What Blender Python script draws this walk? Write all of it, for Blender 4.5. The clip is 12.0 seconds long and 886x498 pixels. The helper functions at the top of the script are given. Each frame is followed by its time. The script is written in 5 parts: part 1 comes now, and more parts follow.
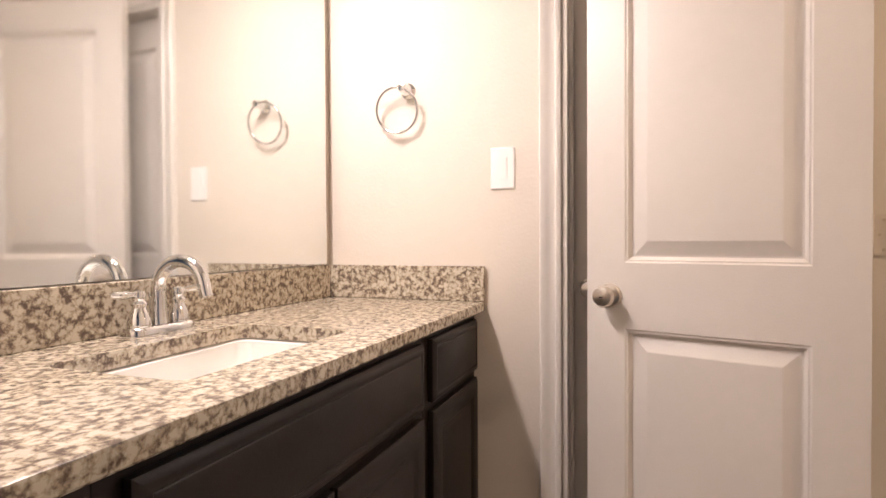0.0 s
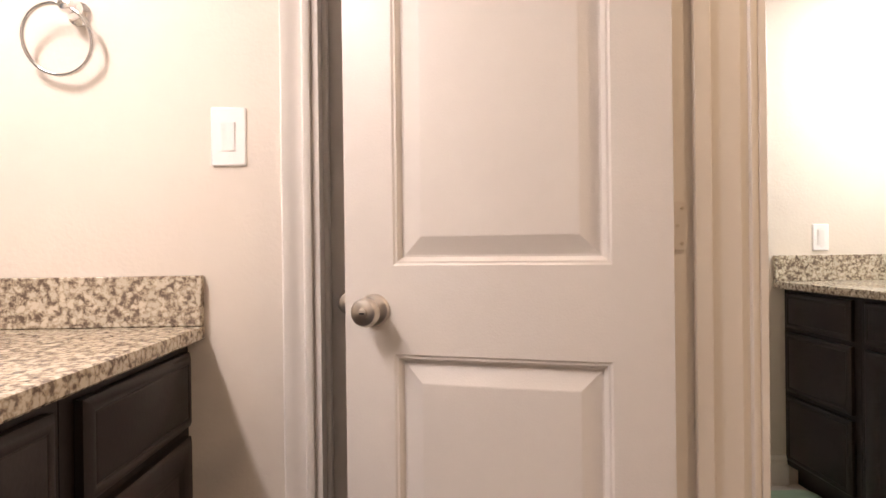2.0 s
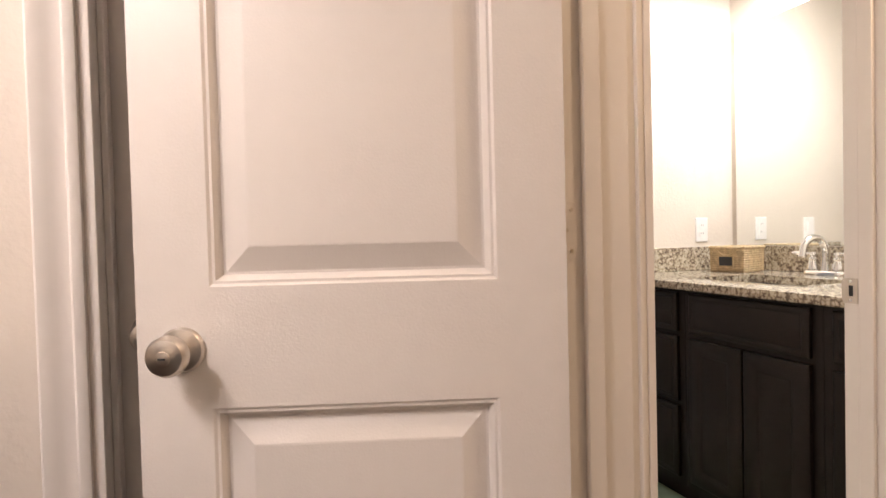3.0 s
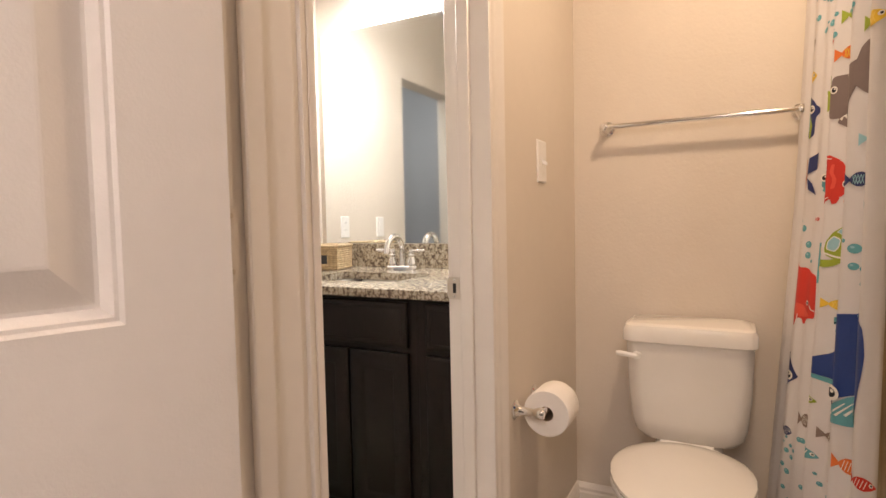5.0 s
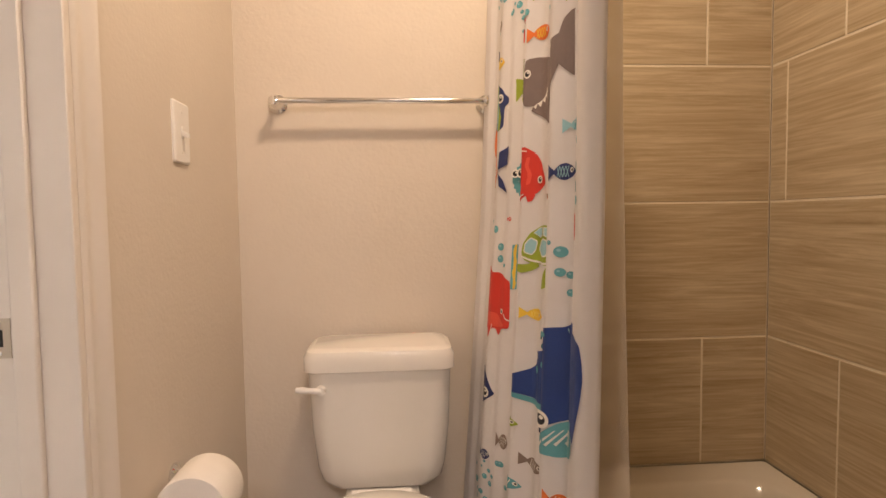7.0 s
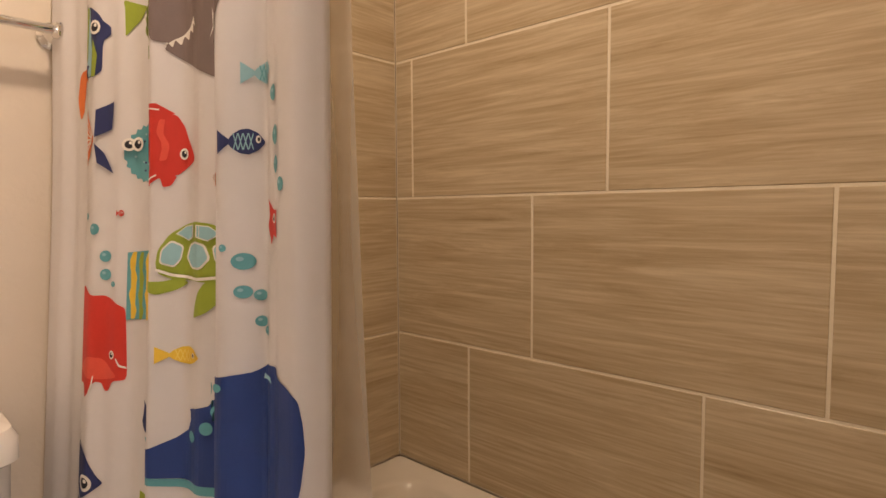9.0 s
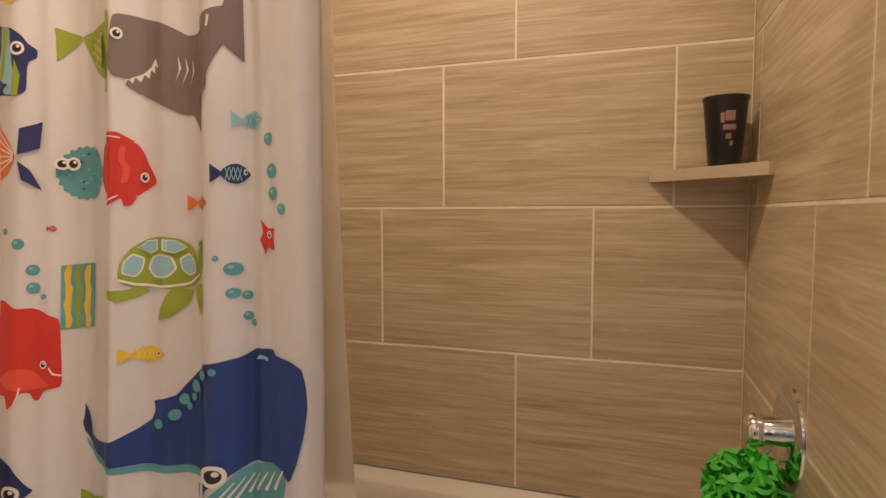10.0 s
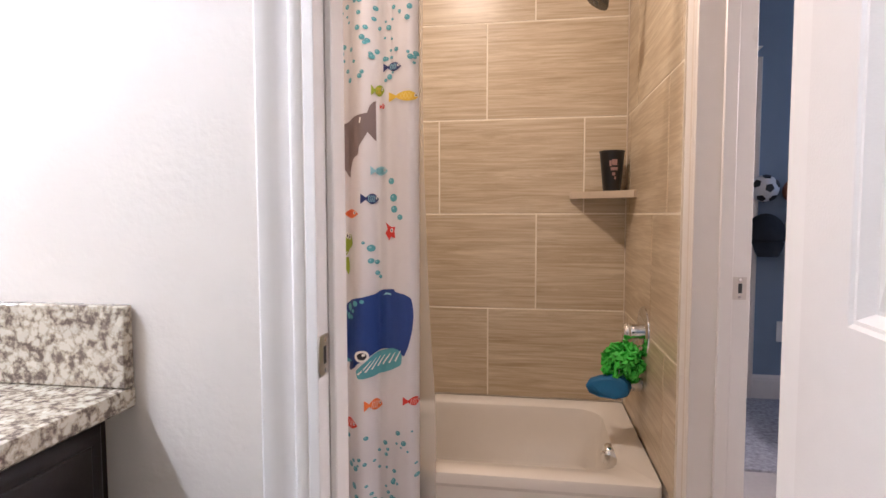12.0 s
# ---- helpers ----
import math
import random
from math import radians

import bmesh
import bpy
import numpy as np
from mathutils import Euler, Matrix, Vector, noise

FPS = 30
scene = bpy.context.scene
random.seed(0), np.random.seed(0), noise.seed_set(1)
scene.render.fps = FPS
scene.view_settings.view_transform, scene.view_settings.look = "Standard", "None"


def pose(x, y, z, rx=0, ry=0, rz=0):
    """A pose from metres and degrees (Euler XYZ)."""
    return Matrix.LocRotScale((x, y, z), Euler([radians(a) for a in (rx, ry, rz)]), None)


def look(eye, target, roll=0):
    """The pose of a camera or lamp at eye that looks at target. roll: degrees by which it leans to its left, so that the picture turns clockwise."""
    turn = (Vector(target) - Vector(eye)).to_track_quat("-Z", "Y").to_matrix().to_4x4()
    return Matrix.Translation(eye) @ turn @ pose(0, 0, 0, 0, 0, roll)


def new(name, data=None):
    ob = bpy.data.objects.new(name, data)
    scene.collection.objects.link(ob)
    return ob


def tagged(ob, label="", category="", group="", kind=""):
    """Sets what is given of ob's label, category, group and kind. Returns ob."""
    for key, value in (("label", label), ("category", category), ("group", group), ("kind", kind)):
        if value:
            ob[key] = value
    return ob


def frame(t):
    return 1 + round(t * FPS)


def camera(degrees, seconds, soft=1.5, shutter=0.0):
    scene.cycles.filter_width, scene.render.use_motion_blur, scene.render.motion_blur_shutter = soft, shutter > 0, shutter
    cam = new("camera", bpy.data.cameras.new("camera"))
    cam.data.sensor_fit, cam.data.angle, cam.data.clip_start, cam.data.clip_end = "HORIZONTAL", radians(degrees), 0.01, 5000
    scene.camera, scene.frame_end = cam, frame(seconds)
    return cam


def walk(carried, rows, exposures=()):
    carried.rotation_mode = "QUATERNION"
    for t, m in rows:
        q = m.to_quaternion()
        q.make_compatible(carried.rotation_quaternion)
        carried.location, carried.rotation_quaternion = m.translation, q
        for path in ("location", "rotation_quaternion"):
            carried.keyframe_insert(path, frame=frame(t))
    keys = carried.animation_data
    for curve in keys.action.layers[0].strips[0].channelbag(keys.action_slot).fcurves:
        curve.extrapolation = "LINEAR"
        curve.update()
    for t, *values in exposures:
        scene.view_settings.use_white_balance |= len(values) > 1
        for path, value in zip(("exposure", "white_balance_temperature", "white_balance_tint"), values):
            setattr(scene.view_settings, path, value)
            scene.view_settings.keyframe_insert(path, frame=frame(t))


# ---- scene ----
cam = camera(77.2, 12.0)
PATH = [
    (0, (-0.6, 0.099, 1.087), (-1.288, 1.976, 1.057), -0.3),
    (0.5, (-0.614, 0.188, 1.079), (-1.147, 2.116, 1.052), -0.3),
    (1, (-0.646, 0.303, 1.069), (-1.003, 2.27, 1.05), -0.3),
    (1.5, (-0.626, 0.424, 1.054), (-0.797, 2.417, 1.045), -0.4),
    (2, (-0.596, 0.544, 1.061), (-0.521, 2.543, 1.055), -0.7),
    (2.5, (-0.569, 0.661, 1.079), (-0.272, 2.638, 1.048), -1.2),
    (2.7, (-0.574, 0.711, 1.084), (-0.152, 2.665, 1.046), -1.3),
    (4.3, (-0.754, 1.01, 1.109), (0.883, 2.322, 1.021), -1.2),
    (4.5, (-0.599, 1.017, 1.107), (0.998, 2.219, 1.017), -1.0),
    (5, (-0.57, 1.029, 1.117), (1.198, 1.959, 1.013), -1.2),
    (5.5, (-0.473, 1.055, 1.122), (1.403, 1.742, 1.01), -1.1),
    (6, (-0.358, 1.055, 1.124), (1.581, 1.533, 1.008), -1.0),
    (6.5, (-0.248, 1.099, 1.117), (1.742, 1.259, 1.003), -0.8),
    (7, (-0.134, 1.092, 1.104), (1.857, 0.947, 0.992), -0.8),
    (7.5, (0.014, 1.042, 1.097), (1.974, 0.66, 0.984), -0.7),
    (7.7, (0.052, 1.021, 1.096), (1.99, 0.538, 0.985), -0.9),
    (9.3, (0.23, 1.217, 1.1), (1.356, -0.431, 0.968), -0.2),
    (9.5, (0.236, 1.287, 1.107), (1.212, -0.454, 0.978), -0.2),
    (10, (0.282, 1.504, 1.124), (0.906, -0.391, 0.994), -0.1),
    (10.5, (0.306, 1.725, 1.117), (0.687, -0.235, 0.996), -0.1),
    (11, (0.325, 1.933, 1.128), (0.664, -0.034, 1.006), 0.0),
    (11.5, (0.368, 2.165, 1.136), (0.683, 0.194, 1.014), 0.0),
    (12, (0.39, 2.369, 1.139), (0.698, 0.397, 1.013), -0.1),
]
walk(cam, [(t, look(eye, target, roll)) for t, eye, target, roll in PATH],
     exposures=[(0, 0.0, 6400, 10), (4.0, -0.02, 6450, 10), (5.5, -0.12, 6550, 10), (8.0, -0.05, 6400, 10), (10.2, -0.05, 6150, 10), (10.9, 0.06, 5560, 12), (12, 0.25, 5250, 13)])

# ---- light ----
world = bpy.data.worlds.new("world")
world.use_nodes = True
world.node_tree.nodes["Background"].inputs[0].default_value = (0.30, 0.38, 0.5, 1)
world.node_tree.nodes["Background"].inputs[1].default_value = 0.15
scene.world = world


def point_lamp(name, at, watts, colour, radius=0.05):
    data = bpy.data.lights.new(name, "POINT")
    data.energy, data.color, data.shadow_soft_size = watts, colour, radius
    ob = new(name, data)
    ob.location = at
    return ob


def area_lamp(name, eye, target, watts, colour, sx, sy):
    data = bpy.data.lights.new(name, "AREA")
    data.shape, data.size, data.size_y, data.energy, data.color = "RECTANGLE", sx, sy, watts, colour
    ob = new(name, data)
    ob.matrix_world = look(eye, target)
    return ob


WARM, GOLD, COOL = (1.0, 0.865, 0.84), (1.0, 0.73, 0.50), (1.0, 0.97, 0.97)
for y in (0.69, 0.91, 1.13):
    point_lamp("vanity_bulb", (-1.50, y, 2.14), 37.0, WARM, 0.05)
area_lamp("ceiling_bulb", (0.73, 0.92, 2.44), (0.73, 0.921, 0.0), 16.8, GOLD, 0.12, 0.12)
for y in (2.11, 2.33, 2.55):
    point_lamp("vanity_bulb", (1.56, y, 2.17), 30, COOL, 0.05)
# added fill lamp, no real source: brightens the far bedroom beyond the opening
area_lamp("far_room_fill", (0.35, 3.10, 2.35), (0.6, 4.5, 0.9), 16.0, (0.95, 0.97, 1.0), 0.5, 0.2)
# bluish fill added out of sight to light the wall of balls and caps
area_lamp("bedroom_fill", (-2.7, -0.75, 1.7), (-1.0, -1.1, 1.0), 8, (0.62, 0.76, 1.0), 0.9, 1.2)

# ---- materials ----


def srgb(r, g, b):
    return tuple(((c / 255 + 0.055) / 1.055) ** 2.4 if c > 10 else c / 255 / 12.92 for c in (r, g, b))


def material(name, colour, rough=0.5, metal=0.0, vary=0.08, scale=6.0, bump=0.0, bump_scale=200.0, coat=0.0, spread=0.0):
    """Painted, cast or woven stuff: a colour with two scales of variation, a fine relief and worn gloss."""
    m = bpy.data.materials.new(name)
    m.use_nodes = True
    t = m.node_tree
    b = t.nodes["Principled BSDF"]
    b.inputs["Roughness"].default_value, b.inputs["Metallic"].default_value = rough, metal
    b.inputs["Coat Weight"].default_value = coat
    co = t.nodes.new("ShaderNodeTexCoord")
    big, small = t.nodes.new("ShaderNodeTexNoise"), t.nodes.new("ShaderNodeTexNoise")
    big.inputs["Scale"].default_value, small.inputs["Scale"].default_value = scale, scale * 11
    big.inputs["Detail"].default_value = 4
    for n in (big, small):
        t.links.new(co.outputs["Object"], n.inputs["Vector"])
    add = t.nodes.new("ShaderNodeMath")
    add.operation = "MULTIPLY_ADD"
    add.inputs[1].default_value = 0.4
    t.links.new(small.outputs["Fac"], add.inputs[0])
    t.links.new(big.outputs["Fac"], add.inputs[2])
    info = t.nodes.new("ShaderNodeObjectInfo")
    add2 = t.nodes.new("ShaderNodeMath")
    add2.operation = "MULTIPLY_ADD"
    add2.inputs[1].default_value = spread
    t.links.new(info.outputs["Random"], add2.inputs[0])
    t.links.new(add.outputs[0], add2.inputs[2])
    ramp = t.nodes.new("ShaderNodeValToRGB")
    ramp.color_ramp.elements[0].position, ramp.color_ramp.elements[1].position = 0.4, 1.0 + spread * 0.5
    ramp.color_ramp.elements[0].color = (*[c * (1 - vary) for c in colour], 1)
    ramp.color_ramp.elements[1].color = (*[min(1, c * (1 + vary)) for c in colour], 1)
    t.links.new(add2.outputs[0], ramp.inputs["Fac"])
    t.links.new(ramp.outputs[0], b.inputs["Base Color"])
    wear = t.nodes.new("ShaderNodeMapRange")
    wear.inputs["To Min"].default_value, wear.inputs["To Max"].default_value = max(0.02, rough - 0.05), min(1, rough + 0.07)
    t.links.new(big.outputs["Fac"], wear.inputs["Value"])
    t.links.new(wear.outputs[0], b.inputs["Roughness"])
    if bump:
        fine = t.nodes.new("ShaderNodeTexNoise")
        fine.inputs["Scale"].default_value = bump_scale
        fine.inputs["Detail"].default_value = 3
        t.links.new(co.outputs["Object"], fine.inputs["Vector"])
        bp = t.nodes.new("ShaderNodeBump")
        bp.inputs["Strength"].default_value, bp.inputs["Distance"].default_value = bump, 0.004
        t.links.new(fine.outputs["Fac"], bp.inputs["Height"])
        t.links.new(bp.outputs[0], b.inputs["Normal"])
    return m


def granite_material():
    """Cream and grey granite: pale crystals a centimetre or two across, edged and clouded with dark mica."""
    m = bpy.data.materials.new("granite")
    m.use_nodes = True
    t = m.node_tree
    b = t.nodes["Principled BSDF"]
    co = t.nodes.new("ShaderNodeTexCoord")
    warp = t.nodes.new("ShaderNodeTexNoise")
    warp.inputs["Scale"].default_value = 55
    mixv = t.nodes.new("ShaderNodeVectorMath")
    mixv.operation = "MULTIPLY_ADD"
    mixv.inputs[1].default_value = (0.020, 0.020, 0.020)
    t.links.new(co.outputs["Object"], warp.inputs["Vector"])
    t.links.new(warp.outputs["Color"], mixv.inputs[0])
    t.links.new(co.outputs["Object"], mixv.inputs[2])
    edge = t.nodes.new("ShaderNodeTexVoronoi")
    edge.feature = "DISTANCE_TO_EDGE"
    edge.inputs["Scale"].default_value = 62
    cell = t.nodes.new("ShaderNodeTexVoronoi")
    cell.inputs["Scale"].default_value = 62
    for n in (edge, cell):
        t.links.new(mixv.outputs[0], n.inputs["Vector"])
    cloud = t.nodes.new("ShaderNodeTexNoise")
    cloud.inputs["Scale"].default_value, cloud.inputs["Detail"].default_value = 58, 3
    cloud.inputs["Roughness"].default_value = 0.65
    t.links.new(co.outputs["Object"], cloud.inputs["Vector"])
    shift = t.nodes.new("ShaderNodeMath")
    shift.operation = "MULTIPLY_ADD"
    shift.inputs[1].default_value = -1.45
    shift.inputs[2].default_value = 0.865
    t.links.new(cloud.outputs["Fac"], shift.inputs[0])
    tot = t.nodes.new("ShaderNodeMath")
    tot.operation = "MULTIPLY_ADD"
    tot.inputs[1].default_value = 0.75
    t.links.new(edge.outputs["Distance"], tot.inputs[0])
    t.links.new(shift.outputs[0], tot.inputs[2])
    ramp = t.nodes.new("ShaderNodeValToRGB")
    e = ramp.color_ramp.elements
    e[0].position, e[0].color = 0.0, (0.135, 0.102, 0.078, 1)
    e[1].position, e[1].color = 0.38, (0.61, 0.55, 0.44, 1)
    k = e.new(0.12)
    k.color = (0.25, 0.20, 0.152, 1)
    k = e.new(0.20)
    k.color = (0.40, 0.335, 0.245, 1)
    t.links.new(tot.outputs[0], ramp.inputs["Fac"])
    tint = t.nodes.new("ShaderNodeMix")
    tint.data_type, tint.blend_type = "RGBA", "MULTIPLY"
    tint.inputs[0].default_value = 0.45
    hue = t.nodes.new("ShaderNodeValToRGB")
    hue.color_ramp.elements[0].color, hue.color_ramp.elements[1].color = (0.55, 0.5, 0.46, 1), (1, 0.97, 0.92, 1)
    t.links.new(cell.outputs["Color"], hue.inputs["Fac"])
    t.links.new(ramp.outputs[0], tint.inputs[6])
    t.links.new(hue.outputs[0], tint.inputs[7])
    t.links.new(tint.outputs[2], b.inputs["Base Color"])
    b.inputs["Roughness"].default_value = 0.14
    return m


def stone_tile_material():
    """Beige porcelain with long level veins, each tile cut from another place."""
    m = bpy.data.materials.new("veined_tile")
    m.use_nodes = True
    t = m.node_tree
    b = t.nodes["Principled BSDF"]
    co, info = t.nodes.new("ShaderNodeTexCoord"), t.nodes.new("ShaderNodeObjectInfo")
    off = t.nodes.new("ShaderNodeVectorMath")
    off.operation = "MULTIPLY_ADD"
    off.inputs[1].default_value = (9.0, 5.0, 7.0)
    t.links.new(info.outputs["Random"], off.inputs[0])
    t.links.new(co.outputs["Object"], off.inputs[2])
    stretch = t.nodes.new("ShaderNodeMapping")
    stretch.inputs["Scale"].default_value = (0.9, 0.9, 14)
    t.links.new(off.outputs[0], stretch.inputs["Vector"])
    n1 = t.nodes.new("ShaderNodeTexNoise")
    n1.inputs["Scale"].default_value, n1.inputs["Detail"].default_value = 2.0, 8
    n1.inputs["Roughness"].default_value, n1.inputs["Distortion"].default_value = 0.72, 0.9
    t.links.new(stretch.outputs[0], n1.inputs["Vector"])
    fine = t.nodes.new("ShaderNodeMapping")
    fine.inputs["Scale"].default_value = (2.0, 2.0, 58)
    t.links.new(off.outputs[0], fine.inputs["Vector"])
    n2 = t.nodes.new("ShaderNodeTexNoise")
    n2.inputs["Scale"].default_value, n2.inputs["Detail"].default_value = 2.4, 5
    t.links.new(fine.outputs[0], n2.inputs["Vector"])
    add = t.nodes.new("ShaderNodeMath")
    add.operation = "MULTIPLY_ADD"
    add.inputs[1].default_value = 0.50
    t.links.new(n2.outputs["Fac"], add.inputs[0])
    t.links.new(n1.outputs["Fac"], add.inputs[2])
    ramp = t.nodes.new("ShaderNodeValToRGB")
    e = ramp.color_ramp.elements
    e[0].position, e[0].color = 0.43, (0.29, 0.215, 0.128, 1)
    e[1].position, e[1].color = 0.93, (0.66, 0.565, 0.41, 1)
    k = e.new(0.58)
    k.color = (0.435, 0.338, 0.210, 1)
    k = e.new(0.70)
    k.color = (0.50, 0.40, 0.262, 1)
    t.links.new(add.outputs[0], ramp.inputs["Fac"])
    t.links.new(ramp.outputs[0], b.inputs["Base Color"])
    b.inputs["Roughness"].default_value = 0.34
    bp = t.nodes.new("ShaderNodeBump")
    bp.inputs["Strength"].default_value, bp.inputs["Distance"].default_value = 0.18, 0.002
    t.links.new(n2.outputs["Fac"], bp.inputs["Height"])
    t.links.new(bp.outputs[0], b.inputs["Normal"])
    return m


def glass_material(name, colour, rough, weight):
    m = bpy.data.materials.new(name)
    m.use_nodes = True
    b = m.node_tree.nodes["Principled BSDF"]
    b.inputs["Base Color"].default_value = (*colour, 1)
    b.inputs["Roughness"].default_value, b.inputs["Transmission Weight"].default_value = rough, weight
    return m


def glow_material(name, colour, strength):
    m = bpy.data.materials.new(name)
    m.use_nodes = True
    b = m.node_tree.nodes["Principled BSDF"]
    b.inputs["Base Color"].default_value = (0.9, 0.9, 0.88, 1)
    b.inputs["Emission Color"].default_value = (*colour, 1)
    b.inputs["Emission Strength"].default_value = strength
    return m


M_wall = material("wall_paint", (0.67, 0.60, 0.515), 0.62, 0, 0.03, 2.0, 0.22, 95)
M_far_wall = material("grey_wall_paint", (0.40, 0.40, 0.40), 0.65, 0, 0.04, 2.0, 0.2, 95)
M_blue = material("blue_wall_paint", (0.22, 0.28, 0.36), 0.65, 0, 0.04, 2.0, 0.2, 95)
M_ceiling = material("ceiling_paint", (0.76, 0.73, 0.69), 0.8, 0, 0.03, 2, 0.4, 60)
M_trim = material("trim_enamel", (0.74, 0.69, 0.63), 0.30, 0, 0.025, 3, 0.03, 70)
M_door = material("door_enamel", (0.70, 0.645, 0.585), 0.36, 0, 0.03, 3, 0.10, 300)
M_plastic = material("white_plastic", (0.82, 0.80, 0.77), 0.28, 0, 0.02, 9)
# near-black colour stands in for the shade inside keyholes, latch holes and sockets
M_slot = material("shadow_slot", (0.02, 0.02, 0.02), 0.7)
M_granite = granite_material()
M_cabinet = material("espresso_stain", (0.0150, 0.0094, 0.0076), 0.42, 0, 0.35, 3, 0.06, 120)
M_cabinet.node_tree.nodes["Principled BSDF"].inputs["Specular IOR Level"].default_value = 0.28
M_porcelain = material("white_porcelain", (0.80, 0.77, 0.72), 0.07, 0, 0.015, 4, 0, 1, 0.5)
M_acrylic = material("tub_acrylic", (0.80, 0.75, 0.67), 0.13, 0, 0.02, 3, 0, 1, 0.4)
M_chrome = material("chrome", (0.80, 0.80, 0.80), 0.06, 1.0, 0.02, 8)
M_nickel = material("satin_nickel", (0.62, 0.56, 0.49), 0.30, 1.0, 0.05, 30)
M_mirror = material("silvered_glass", (0.90, 0.92, 0.91), 0.01, 1.0, 0.004, 1)
M_tile = stone_tile_material()
M_head = material("dark_spray_face", (0.10, 0.10, 0.10), 0.25, 0.8, 0.05, 20)
M_grout = material("grout", (0.82, 0.745, 0.61), 0.85, 0, 0.08, 20, 0.2, 300)
M_floor = material("floor_tile", (0.46, 0.41, 0.36), 0.36, 0, 0.14, 5, 0.06, 90, 0, 0.15)
M_floor_grout = material("floor_grout", (0.30, 0.27, 0.24), 0.9, 0, 0.1, 20)
M_carpet = material("carpet_pile", (0.36, 0.34, 0.34), 0.95, 0, 0.5, 45, 0.9, 240)
M_rug = material("green_bath_rug", (0.40, 0.52, 0.36), 0.95, 0, 0.12, 20, 0.9, 260)
M_fabric = material("curtain_polyester", (0.70, 0.68, 0.69), 0.40, 0, 0.03, 5, 0.08, 700)
M_liner = glass_material("clear_liner_vinyl", (0.95, 0.94, 0.93), 0.25, 0.74)
M_liner.node_tree.nodes["Principled BSDF"].inputs["IOR"].default_value = 1.12
M_paper = material("tissue_paper", (0.84, 0.80, 0.75), 0.95, 0, 0.03, 30, 0.3, 500)
M_card = material("cardboard_core", (0.28, 0.20, 0.13), 0.9, 0, 0.1, 40)
M_wicker = material("wicker", (0.50, 0.38, 0.23), 0.7, 0, 0.35, 60, 0.4, 300)
M_slate = material("label_slate", (0.04, 0.04, 0.045), 0.6)
M_cup = material("black_plastic_cup", (0.013, 0.013, 0.014), 0.3, 0, 0.1, 30)
M_cup_print = material("cup_print", (0.34, 0.20, 0.17), 0.5, 0, 0.3, 60)
M_shelf = material("shelf_stone", (0.56, 0.46, 0.34), 0.4, 0, 0.12, 9)
M_loofah = material("green_mesh_sponge", (0.10, 0.62, 0.06), 0.6, 0, 0.2, 40)
M_blue_rubber = material("blue_sponge", (0.012, 0.13, 0.30), 0.6, 0, 0.12, 25, 0.2, 300)
M_cord = material("white_cord", (0.8, 0.8, 0.76), 0.7)
M_ball_brown = material("brown_leather", (0.22, 0.075, 0.035), 0.55, 0, 0.2, 30, 0.2, 500)
M_ball_white = material("white_leather", (0.70, 0.70, 0.70), 0.5, 0, 0.06, 20)
M_ball_black = material("black_leather", (0.02, 0.02, 0.022), 0.5)
M_cap_dark = material("dark_cap_cloth", (0.018, 0.02, 0.026), 0.9, 0, 0.3, 30, 0.3, 400)
M_cap_grey = material("grey_cap_cloth", (0.06, 0.062, 0.07), 0.9, 0, 0.3, 30, 0.3, 400)
M_glow_a = glow_material("lit_glass_warm", WARM, 6)
M_glow_t = glow_material("lit_glass_gold", GOLD, 6)
M_glow_b = glow_material("lit_glass_white", COOL, 8)

# ---- mesh helpers ----


def box(bm, x0, y0, z0, x1, y1, z1, bevel=0.0, seg=2):
    r = bmesh.ops.create_cube(bm, size=1.0)
    for v in r["verts"]:
        v.co = Vector((x0 if v.co.x < 0 else x1, y0 if v.co.y < 0 else y1, z0 if v.co.z < 0 else z1))
    if bevel:
        edges = list({e for v in r["verts"] for e in v.link_edges})
        bmesh.ops.bevel(bm, geom=edges, offset=bevel, segments=seg, affect="EDGES", profile=0.5)
    return bm


def cyl(bm, p0, p1, r0, r1=None, seg=20):
    p0, p1 = Vector(p0), Vector(p1)
    d = p1 - p0
    m = Matrix.Translation((p0 + p1) / 2) @ d.to_track_quat("Z", "Y").to_matrix().to_4x4()
    bmesh.ops.create_cone(bm, cap_ends=True, segments=seg, radius1=r0, radius2=r0 if r1 is None else r1, depth=d.length, matrix=m)
    return bm


def lathe(bm, profile, m, seg=28):
    """Rings (radius, height) turned round the z axis of m."""
    rings = []
    for r, h in profile:
        if r < 1e-5:
            rings.append([bm.verts.new(m @ Vector((0, 0, h)))])
        else:
            rings.append([bm.verts.new(m @ Vector((r * math.cos(a), r * math.sin(a), h))) for a in (2 * math.pi * k / seg for k in range(seg))])
    for a, b in zip(rings, rings[1:]):
        for k in range(seg):
            j = (k + 1) % seg
            quad = [a[k % len(a)], a[j % len(a)], b[j % len(b)], b[k % len(b)]]
            quad = [v for n, v in enumerate(quad) if v not in quad[:n]]
            if len(quad) > 2:
                bm.faces.new(quad)
    for ring, flip in ((rings[0], True), (rings[-1], False)):
        if len(ring) > 1:
            bm.faces.new(ring[::-1] if flip else ring)
    return bm


